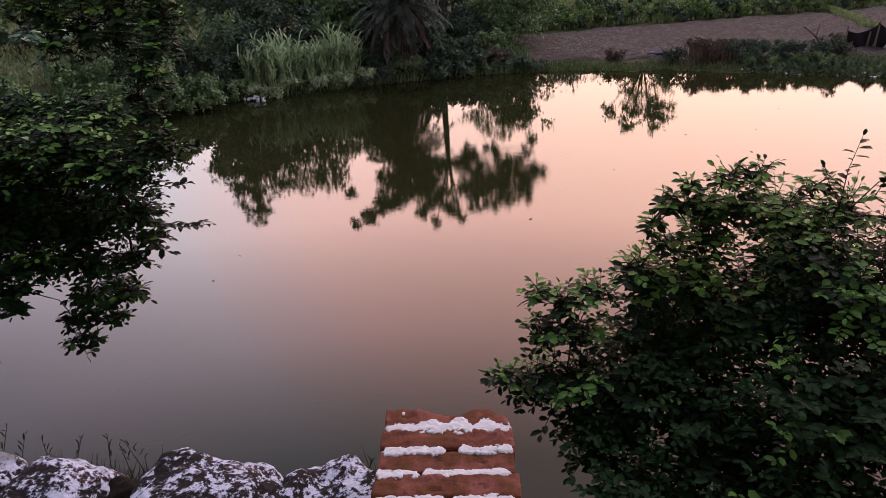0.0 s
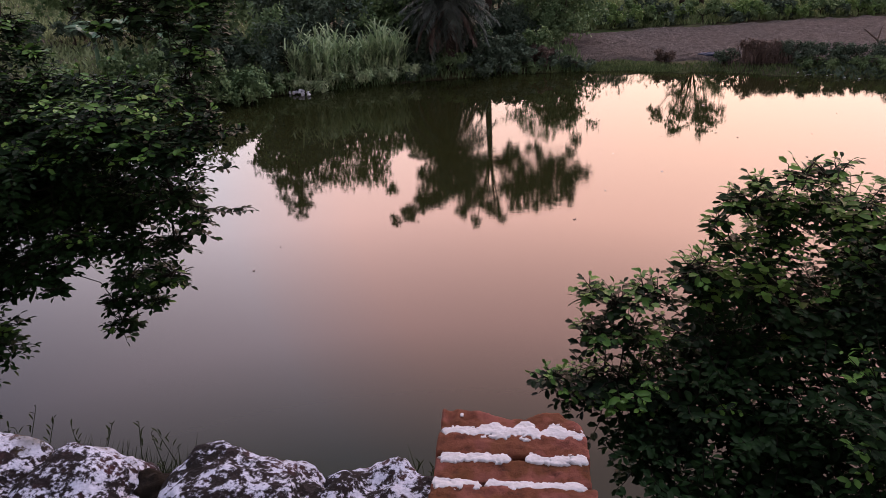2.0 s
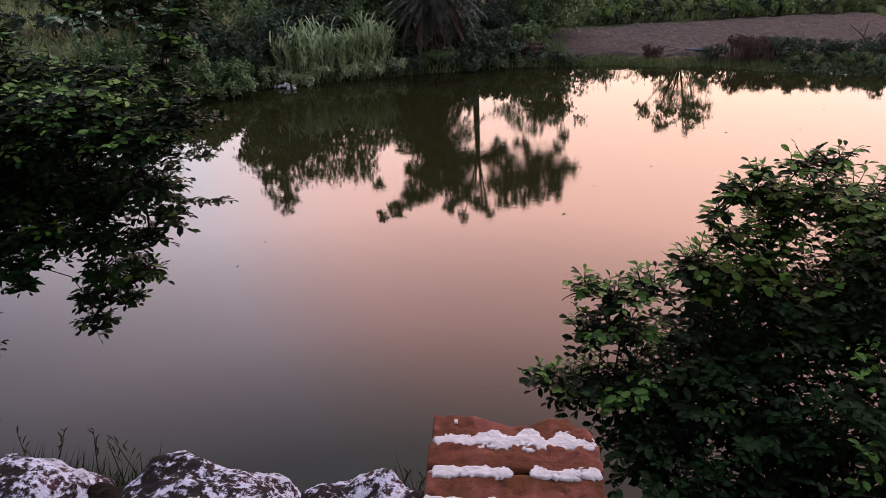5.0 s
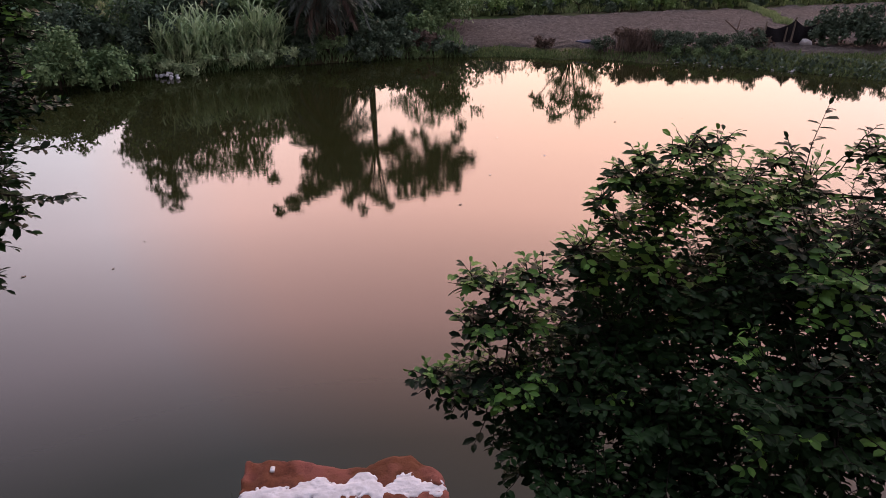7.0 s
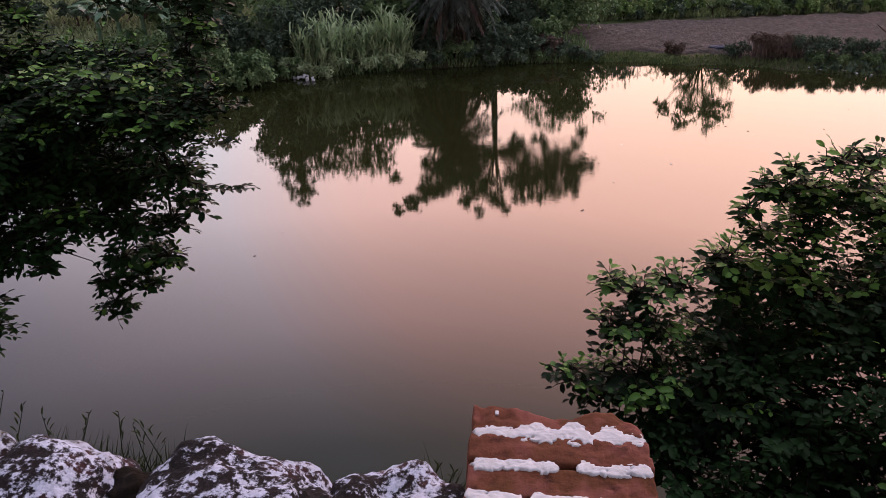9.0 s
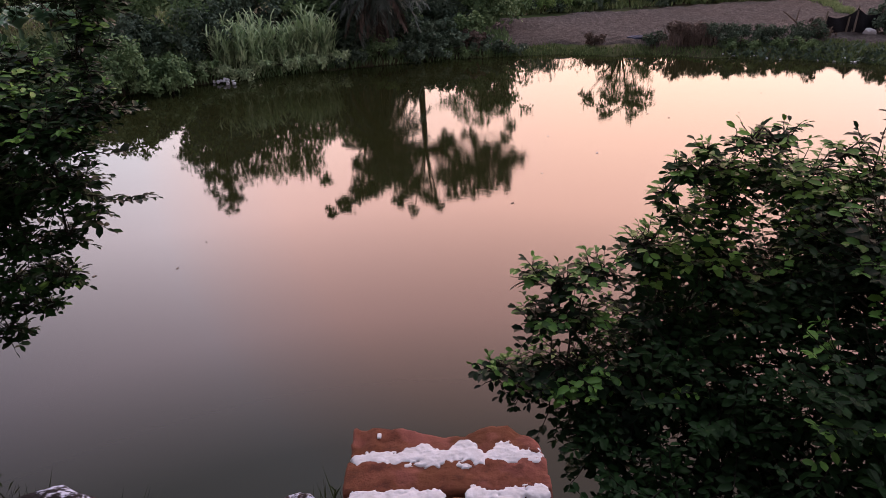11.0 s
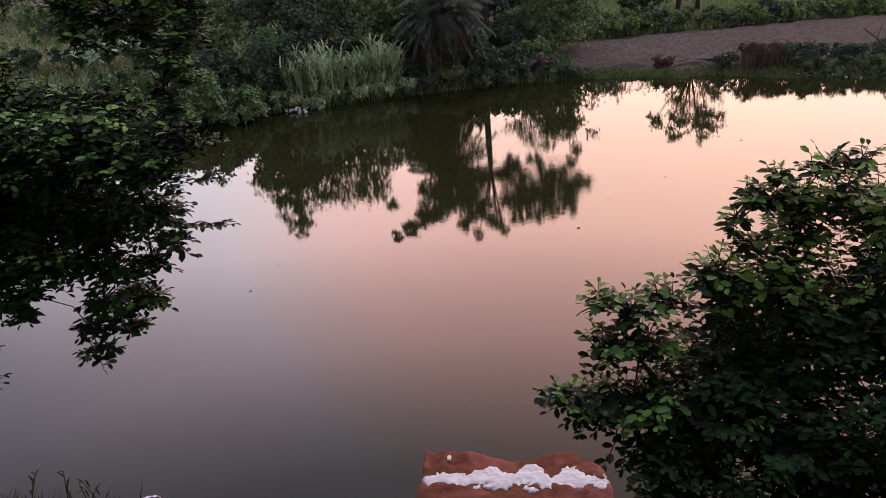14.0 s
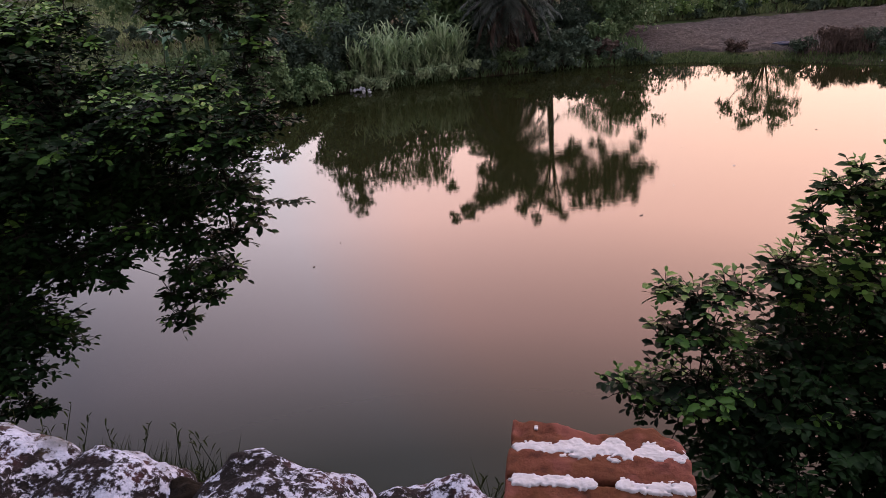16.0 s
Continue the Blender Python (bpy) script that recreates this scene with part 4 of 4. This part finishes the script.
for x, y, w, h in ((-5.25, 19.45, 0.42, 1.35), (-4.75, 19.6, 0.5, 1.55), (-4.25, 19.9, 0.5, 1.35), (-3.7, 20.2, 0.45, 1.15), (-3.2, 20.4, 0.45, 1.5), (-2.8, 20.6, 0.35, 1.3)):
    cane_clump(put(x, y), w, 50, h, rng)
for x, y, w, h in ((-5.5, 18.95, 0.6, 0.5), (-4.6, 19.3, 0.8, 0.55), (-3.8, 19.7, 0.7, 0.45), (-3.1, 20.05, 0.7, 0.5), (-2.4, 20.4, 0.6, 0.42)):
    far_tree("water_weed", "low pale green weed hanging into the water", "weed", put(x, y), ball_clumps(rng, w * 1.7, h, 6), 0.12, 1300, rng, M_REED, 0.02, group="weed below the cane", aspect=0.3)


for i in range(18):
    x = -10.5 + i * 0.78
    y = np.interp(x, [-14, -10, -7.6, -5.6, -3.9, -1.7, 1.7, 3.5], [12.4, 15.5, 17.6, 18.7, 19.5, 20.5, 21.6, 21.8]) + rng.uniform(0.0, 0.25)
    if -5.8 < x < -2.2:
        continue
    far_tree("bank_weed", "dark weed overhanging the water's edge", "weed", (x, y, max(0.0, land(x, y))), ball_clumps(rng, 1.3, rng.uniform(0.45, 0.75), 6), 0.10, 1100, rng, M_FAR_DARK if i % 3 else M_FAR, 0.02, group="weed along the far shore", aspect=0.4)


def date_palm(at, rng, h=2.4, n=96, reach=1.55):
    root = thing("date_palm", "bushy wild date palm with drooping grey-green fronds", "palm", at=at)
    t = Build()
    t.tube([(0, 0, -0.2), (0.03, 0, h * 0.5), (0, 0, h)], [0.15, 0.14, 0.12], 10)
    part("trunk", t.mesh("trunk", M_BARK, True), root)
    for i in range(n):
        old = i > 0.62 * n
        a = 2.399 * i + rng.normal() * 0.25
        el = math.radians(84 - 135 * (i / n) ** 0.9 + rng.normal() * 10)
        r = reach * rng.uniform(0.7, 1.12)
        out = np.array((math.cos(a), math.sin(a), 0))
        p, d, pts = np.array((0, 0, h - 0.45 * i / n)), el, []
        for k in range(9):
            pts.append(p.copy())
            p = p + (out * math.cos(d) + np.array((0, 0, math.sin(d)))) * r / 8
            d = max(d - math.radians(rng.uniform(3, 11)), math.radians(-84))
        rib = Build()
        rib.tube(pts, list(np.linspace(0.016, 0.003, 9)), 4)
        mat = M_DRY if old and i % 2 and i > 0.75 * n else M_PALM
        fr = part("frond", rib.mesh("frond", mat), root, "hanging dry brown frond" if mat is M_DRY else "")
        B, A, N, L = [], [], [], []
        pts = np.array(pts)
        for u in np.linspace(0.10, 0.99, 40):
            i0 = min(int(u * 8), 7)
            q = pts[i0] + (pts[i0 + 1] - pts[i0]) * (u * 8 - i0)
            tan = unit(pts[i0 + 1] - pts[i0])
            side = unit(np.cross(tan, (0.02, 0.01, 1.0)))
            for s in (-1, 1):
                B.append(q), A.append(unit(0.7 * tan + s * side * rng.uniform(0.5, 1.0) + np.array((0, 0, -0.06)) + 0.13 * rng.normal(size=3))), N.append((0.1 * rng.normal(), 0.1 * rng.normal(), 1.0)), L.append(0.40 * (1 - 0.55 * abs(u - 0.45)) * rng.uniform(0.7, 1.1))
        joined("leaflet", leaf_mesh("leaflet", mat, B, A, N, np.array(L), 0.034, BLADE, BLADE_FACES), fr)
    return root


date_palm(put(-1.1, 21.35), rng, 2.25)


def banana_plant(at, rng, h=1.5, n=11):
    root = thing("banana_plant", "young banana plant with broad pale leaves", "banana plant", "banana plants in the scrub", at=at)
    t = Build()
    t.tube([(0, 0, -0.1), (0.02, 0, h * 0.6)], [0.09, 0.06], 8)
    part("stalk", t.mesh("stalk", M_BANANA, True), root)
    for i in range(n):
        a, el = 2.399 * i + rng.uniform(0, 0.5), math.radians(rng.uniform(42, 82))
        r = h * rng.uniform(0.5, 0.8)
        out = np.array((math.cos(a), math.sin(a), 0))
        side = np.array((-math.sin(a), math.cos(a), 0))
        p, d, V = np.array((0, 0, h * 0.58)), el, []
        for k in range(8):
            wd = 0.105 * h * math.sin(math.pi * min(1, (k + 0.35) / 7.6)) + 0.004
            for s in (-1, -0.5, 0, 0.5, 1):
                V.append(p + side * s * wd + np.array((0, 0, 0.025 * abs(s) * h)))
            p = p + (out * math.cos(d) + np.array((0, 0, math.sin(d)))) * r / 7
            d -= math.radians(14)
        b = Build()
        b.add(V, [(k * 5 + j, k * 5 + j + 1, k * 5 + j + 6, k * 5 + j + 5) for k in range(7) for j in range(4)])
        part("leaf", b.mesh("leaf", M_BANANA, True), root)
    return root


for x, y, h in ((-11.0, 20.3, 1.7), (-10.3, 20.4, 1.95), (-11.9, 20.8, 1.5), (-9.4, 20.1, 1.7)):
    banana_plant(put(x, y), rng, h)

# trees and shrubs on the meadow behind the field
far_tree("tree", "small tree at the meadow's edge", "tree", put(10.5, 36.2), [(0, 0, 1.8, 0.55), (-0.6, 0, 1.7, 0.5), (-0.6, 0, 3.6, 0.6), (0.1, 0.3, 2.8, 0.7), (0.9, 0, 3.3, 0.8), (0.2, 0, 4.3, 0.95), (-1.0, 0, 4.7, 0.7), (1.2, 0, 4.5, 0.8), (0.8, 0, 5.3, 0.7), (-0.4, 0, 5.4, 0.6), (-1.8, 0, 4.6, 0.4)], 0.16, 5200, rng, M_FAR, 0.13)
far_tree("tree", "small tree at the meadow's edge", "tree", put(9.4, 35.6), [(0, 0, 1.4, 0.55), (-0.6, 0, 1.7, 0.6), (0.4, 0, 2.2, 0.6), (-0.3, 0, 2.6, 0.5)], 0.17, 3000, rng, M_FAR_DARK, 0.15)
far_tree("shrub", "round shrub with broad leaves on the meadow", "shrub", put(7.6, 34.9), [(0, 0, 1.5, 0.6), (-0.5, 0, 1.0, 0.6), (0.5, 0, 1.0, 0.6)], 0.24, 1500, rng, M_FAR_DARK, 0.06)
far_tree("sapling", "thin sapling standing in the meadow grass", "sapling", put(16.2, 39.9), [(0, 0, 1.2, 0.35), (0.2, 0, 0.8, 0.35), (-0.25, 0, 0.7, 0.3)], 0.18, 420, rng, M_FAR, 0.03)
for i in range(34):
    x = 3.2 + i * 0.85 + rng.uniform(-0.5, 0.5)
    y = 29.0 + 0.305 * (x - 3.9) + rng.uniform(-0.2, 0.4)
    far_tree("shrub", "low dark scrub between field and meadow", "shrub", put(x, y), ball_clumps(rng, rng.uniform(1.5, 2.8), rng.uniform(0.55, 1.15), 7), 0.14, 1300, rng, (M_FAR_LIGHT, M_FAR, M_FAR_DARK)[i % 3], 0.03, group="scrub along the meadow")
line = far_tree("tree", "dark tree in the distant row behind the meadow", "tree", put(8.0, 55.0), ball_clumps(rng, 7, 7.4, 14, 0.0), 0.34, 6400, rng, M_FAR_DARK, 0.22, group="distant tree row")
line2 = far_tree("tree", "dark tree in the distant row behind the meadow", "tree", put(13.5, 56.0), ball_clumps(rng, 6, 6.8, 12, 0.0), 0.32, 5600, rng, M_FAR, 0.2, group="distant tree row")
for i in range(26):
    x = -52 + i * 4.6 + rng.uniform(-1, 1)
    if 5 < x < 16:
        continue
    y = (55 + 0.38 * max(0.0, x - 8)) if x > 0 else 52 + rng.uniform(-3, 6)
    copy_thing(line if i % 2 else line2, pose(x, y, land(x, y) - 0.1, 0, 0, rng.uniform(0, 360)))
# darker row close behind the far left bank
for i in range(7):
    x, y = -24 + i * 2.6, 27.5 + rng.uniform(-1, 1.5)
    if i in (1, 2):
        y += 12
    far_tree("tree", "hazy green tree standing behind the bananas", "tree", put(x, y), ball_clumps(rng, 4.0, rng.uniform(2.8, 3.4), 8, 0.1), 0.2, 3200, rng, M_FAR, 0.15, group="trees behind the bananas")
for x, y in ((-17.0, 25.5), (-15.6, 26.0)):
    far_tree("shrub", "round bush on the pale grazed meadow", "shrub", put(x, y), ball_clumps(rng, 1.6, 1.0, 6), 0.12, 1500, rng, M_FAR_DARK, 0.04, group="round bushes on the meadow")

# brown brick gate posts at the far end of the meadow
for x, y, h, w in ((7.0, 44.5, 2.0, 0.9), (8.3, 45.0, 2.4, 0.7)):
    p = tagged(new("gate_post", rough_block("gate_post", (w, 0.5, h), M_DRY, 6, 0.03, x, 0.08)), "weathered brown masonry post on the meadow", "post", "old posts on the meadow")
    p.location = (x, y, land(x, y) + h / 2 - 0.05)

# ---------------------------------------------------------------- right far bank: brush, netting, posts, litter
for x, y, w, h, m, n in ((7.4, 22.1, 0.9, 0.65, M_FAR_DARK, 1100), (8.4, 22.0, 1.3, 0.9, M_DRY, 2200), (9.2, 21.9, 1.1, 0.9, M_FAR_DARK, 1900), (10.0, 21.7, 1.6, 0.85, M_FAR_DARK, 2600), (11.1, 21.6, 1.6, 0.8, M_FAR_DARK, 2600), (12.0, 21.6, 1.2, 0.95, M_FAR_DARK, 1800), (5.6, 22.4, 0.9, 0.5, M_DRY, 900),
                         (9.8, 21.3, 1.5, 0.55, M_FAR, 1400), (11.3, 20.9, 1.6, 0.5, M_FAR, 1400), (12.6, 21.9, 0.8, 0.8, M_DRY, 1000)):
    far_tree("brush_heap", "heap of dry brushwood on the far bank" if m is M_DRY else "dark creeper over a brush fence on the far bank", "brush", put(x, y), ball_clumps(rng, w, h * 0.75, 7), 0.10, n, rng, m, 0.02, group="brush fence on the far bank", aspect=0.3)
for x, y, w, h in ((15.15, 22.7, 1.1, 1.2), (15.9, 22.7, 1.5, 1.35), (16.5, 22.3, 1.7, 1.0), (17.1, 22.6, 1.9, 1.3), (17.9, 22.0, 1.9, 1.2), (18.6, 21.6, 2.2, 1.3), (20.5, 20.0, 2.4, 1.4)):
    far_tree("shrub", "dark leafy pile of cut branches on the bank", "shrub", put(x, y), ball_clumps(rng, w, h, 8), 0.12, 2200, rng, M_FAR_DARK, 0.04, group="dark shrubs by the netting")


def net_fence():
    root = thing("net_fence", "sagging black netting tied to wooden stakes", "fence", at=put(13.95, 22.7))
    for x, h in ((-0.85, 0.72), (-0.1, 0.62), (0.15, 0.86), (0.95, 0.78)):
        b = Build()
        b.tube([(x, 0, -0.15), (x + 0.04, 0.02, h)], [0.035, 0.026], 6)
        part("stake", b.mesh("stake", M_WOOD), root, "weathered wooden stake")
    for x0, x1, h0, h1 in ((-0.8, 0.12, 0.55, 0.74), (0.14, 0.95, 0.78, 0.64)):
        V, n = [], 14
        for i in range(n):
            u = i / (n - 1)
            for j in range(7):
                w = j / 6
                top = (h0 * (1 - u) + h1 * u) - 0.16 * math.sin(math.pi * u)
                V.append((x0 + (x1 - x0) * u, 0.05 * math.sin(9 * u + 3 * w) + 0.08 * (1 - w), 0.02 + top * w))
        b = Build()
        b.add(V, [(i * 7 + j, i * 7 + j + 7, i * 7 + j + 8, i * 7 + j + 1) for i in range(n - 1) for j in range(6)])
        me = b.mesh("netting", M_NET, True)
        part("netting", me, root, "black sagging netting")
    return root


net_fence()
sack = tagged(new("sack", boulder("sack", (0.17, 0.13, 0.12), 31, M_SACK)), "pale plastic sack lying against the netting", "sack")
sack.location = (14.45, 22.4, land(14.45, 22.4) + 0.09)
post = tagged(new("post", rough_block("post", (0.22, 0.18, 0.75), M_WOOD, 4, 0.03, 4, 0.3)), "pale leaning stump beside the netting", "post")
post.matrix_world = pose(12.55, 22.2, land(12.55, 22.2) + 0.3, 0, 14, 0)
tarp = tagged(new("tarpaulin", boulder("tarpaulin", (0.32, 0.16, 0.09), 37, M_BLUE)), "crumpled dark blue sheet on the bank", "tarpaulin")
tarp.location = (7.1, 22.75, land(7.1, 22.75) + 0.06)
b = Build()
b.tube([(0, 0, 0), (-0.35, 0, 0.45), (-0.8, 0.05, 0.78)], [0.05, 0.035, 0.015], 6)
b.tube([(-0.35, 0, 0.45), (-0.30, 0, 0.85)], [0.025, 0.008], 5)
dead = tagged(new("dead_branch", b.mesh("dead_branch", M_DRY)), "bare dead branch leaning in the brush", "branch")
dead.location = (12.6, 22.9, land(12.6, 22.9))
heap = thing("waste_heap", "heap of pale plastic waste at the water's edge", "waste", at=(-5.06, 18.62, 0.02))
for i in range(14):
    ob = part("scrap", rough_block("scrap", (0.08, 0.06, 0.05), M_PLASTIC, 5, 0.030, 50 + i, 0.5), heap)
    ob.matrix_basis = pose(rng.normal() * 0.20, rng.normal() * 0.09, 0.015 + 0.03 * (i % 3), rng.uniform(-40, 40), rng.uniform(-40, 40), rng.uniform(0, 180))
scrap = rough_block("litter", (0.09, 0.05, 0.03), M_PLASTIC, 3, 0.012, 71, 0.3)
for i in range(34):
    s = rng.uniform(0, 1)
    x = 8.6 + 7.0 * s
    y = np.interp(x, [6.9, 9.9, 12.2, 14.5, 20], [21.45, 20.5, 19.7, 18.5, 15]) + rng.normal() * 0.12 + 0.05
    ob = tagged(new("litter", scrap), "scrap of white litter washed up on the shore", "litter", "litter along the shore")
    sc = rng.uniform(0.25, 0.9)
    ob.matrix_world = pose(x, y, max(0.01, land(x, y)) + 0.012, 0, 0, rng.uniform(0, 180)) @ Matrix.Diagonal((sc * 1.3, sc, sc, 1))


# ---------------------------------------------------------------- grass
def grass(name, label, mat, xy, lo, hi, width, rng, category="grass", lean=0.35, sink=0.02):
    z = ground_height(xy[:, 0], xy[:, 1])
    n = len(xy)
    a = rng.uniform(0, 2 * math.pi, n)
    A = unit(np.stack([np.cos(a) * lean, np.sin(a) * lean, np.ones(n)], 1) + 0.12 * rng.normal(size=(n, 3)))
    N = np.stack([-np.cos(a), -np.sin(a), np.full(n, 0.3)], 1)
    me = leaf_mesh(name, mat, np.stack([xy[:, 0], xy[:, 1], z - sink], 1), A, N, rng.uniform(lo, hi, n), width, BLADE, BLADE_FACES)
    return tagged(new(name, me), label, category, kind="stuff")


def scatter(n, x0, x1, y0, y1, rng, keep):
    p = np.stack([rng.uniform(x0, x1, n), rng.uniform(y0, y1, n)], 1)
    return p[keep(p)]


far_band = scatter(95000, 2.0, 24, 14, 26, rng, lambda p: (lambda d: (d > -0.15) & (d < 0.55 + 0.29 * np.clip(p[:, 0] - 8, 0, 12) + 0.15 * np.sin(2 * p[:, 0])))(shore_distance(p)))
grass("bank_grass", "short green grass along the far shore", M_BANK, far_band, 0.05, 0.17, 0.030, rng)
left_band = scatter(60000, -16, 3, 11, 27, rng, lambda p: (lambda d: (d > -0.1) & (d < 3.0))(shore_distance(p)))
grass("bank_grass", "rank dark grass below the far scrub", M_FAR, left_band, 0.10, 0.35, 0.04, rng)
meadow = scatter(200000, 3, 60, 28, 68, rng, lambda p: (p[:, 1] > 28.6 + 0.305 * (p[:, 0] - 3.9)) & (p[:, 1] < 60 + 0.3 * p[:, 0]))
grass("meadow_grass", "bright green meadow grass behind the field", M_GRASS, meadow, 0.10, 0.40, 0.09, rng)
left_meadow = scatter(40000, -45, -9, 20, 50, rng, lambda p: shore_distance(p) > 3)
grass("meadow_grass", "pale dry meadow grass behind the bananas", M_PALE, left_meadow, 0.08, 0.30, 0.09, rng)
s = rng.uniform(0, 1, 5000)
bund = np.stack([16.5 + 1.6 * s + rng.normal(size=5000) * 0.14, 27.0 + 6.8 * s + rng.normal(size=5000) * 0.14], 1)
grass("bund_grass", "dry pale grass on the low ridge across the field", M_GRASS, bund, 0.06, 0.2, 0.04, rng, sink=-0.05)
dry = np.stack([8.5 + 0.38 * rng.normal(size=650), 21.95 + 0.22 * rng.normal(size=650)], 1)
grass("dry_grass", "tall dry reddish grass stalks on the far bank", M_DRY, dry, 0.3, 0.75, 0.022, rng, lean=0.22)
creeper = scatter(9000, 9.3, 20, 16, 23, rng, lambda p: (lambda d: (d > -0.05) & (d < 1.5))(shore_distance(p)))
grass("creeper", "leafy green creeper over the far bank", M_FAR_DARK, creeper, 0.10, 0.24, 0.10, rng, "creeper", lean=0.9)
near_bank = scatter(26000, -6, 6, 0.85, 4.2, rng, lambda p: (lambda d: (d > 0.0) & (d < 2.2))(shore_distance(p)))
grass("bank_grass", "dark weeds and grass on the near slope", M_WEED, near_bank, 0.05, 0.20, 0.010, rng)
tuft = scatter(5200, -4.6, -1.35, 3.0, 4.3, rng, lambda p: (lambda d: (d > -0.05) & (d < 0.55))(shore_distance(p)))
grass("weed_tuft", "thin dark weeds at the near water's edge", M_WEED, tuft, 0.05, 0.15, 0.010, rng, "weed")
behind = np.stack([-1.22 + 0.20 * rng.normal(size=5200), 1.18 + 0.09 * rng.normal(size=5200)], 1)
grass("weed_tuft", "dark tangled weeds close behind the parapet wall", M_WEED, behind, 0.20, 0.46, 0.009, rng, "weed", lean=0.42)


def seed_stem(at, h, rng):
    root = thing("grass_stem", "thin grass stem with a dry seed head", "grass stem", "seeding grass by the wall", at=at)
    b = Build()
    lean = rng.normal(size=2) * 0.16
    tip = (lean[0] * h + 0.02, lean[1] * h, h)
    b.tube([(0, 0, -0.03), (lean[0] * h * 0.35, lean[1] * h * 0.35, h * 0.6), tip], [0.0016, 0.0012, 0.0008], 4)
    part("stem", b.mesh("stem", M_WEED), root)
    n = 6
    pts = [np.array((0, 0, h * 0.6)) * (1 - u) + np.array(tip) * u for u in np.linspace(0.3, 1, n)]
    a = rng.uniform(0, 2 * math.pi, n)
    joined("seed_head", leaf_mesh("seed_head", M_WEED, pts, np.stack([np.cos(a), np.sin(a), np.full(n, 1.3)], 1), np.stack([-np.cos(a), -np.sin(a), np.ones(n)], 1), 0.019, 0.0042), root)


for i in range(30):
    x, y = -0.98 + 0.17 * rng.normal(), 0.87 + 0.025 * rng.normal()
    seed_stem((x, y, 2.95), rng.uniform(0.10, 0.23), rng)
for i in range(5):
    x, y = -0.20 + 0.03 * rng.normal(), 0.87 + 0.02 * rng.normal()
    seed_stem((x, y, 2.95), rng.uniform(0.10, 0.19), rng)


def wall_tuft(n, x0, spread, lo, hi):
    a = rng.uniform(0, 2 * math.pi, n)
    B = np.stack([x0 + spread * rng.normal(size=n), 0.87 + 0.03 * rng.normal(size=n), np.full(n, 2.93)], 1)
    A = np.stack([0.5 * np.cos(a), 0.5 * np.sin(a), np.ones(n)], 1) + 0.15 * rng.normal(size=(n, 3))
    N = np.stack([-np.cos(a), -np.sin(a), np.full(n, 0.3)], 1)
    me = leaf_mesh("weed_tuft", M_WEED, B, unit(A), N, rng.uniform(lo, hi, n), 0.0036, BLADE, BLADE_FACES)
    tagged(new("weed_tuft", me), "dark grassy weeds rooted along the parapet wall", "weed", kind="stuff")


wall_tuft(2600, -0.98, 0.13, 0.05, 0.155)
wall_tuft(260, -0.19, 0.03, 0.05, 0.15)


# ---------------------------------------------------------------- specks afloat on the pond
fleck = mesh_of("floating_leaf", [(-0.05, -0.02, 0), (0.02, -0.03, 0.004), (0.06, 0.0, 0.010), (0.015, 0.03, 0.004), (-0.045, 0.02, 0.0), (0.0, 0.0, 0.008)], [(0, 1, 5), (1, 2, 5), (2, 3, 5), (3, 4, 5), (4, 0, 5)], M_DRY)
pale = fleck.copy()
pale.materials[0] = M_SACK
for i in range(34):
    x, y = rng.uniform(-6, 9), rng.uniform(7, 20.5)
    if shore_distance(np.array([(x, y)]))[0] > -0.6:
        continue
    ob = tagged(new("floating_leaf", pale if i % 3 == 0 else fleck), "small leaf scrap floating on the pond", "floating leaf", "scraps floating on the pond")
    ob.matrix_world = pose(x, y, 0.004, 0, 0, rng.uniform(0, 360)) @ Matrix.Scale(rng.uniform(0.25, 0.7), 4)
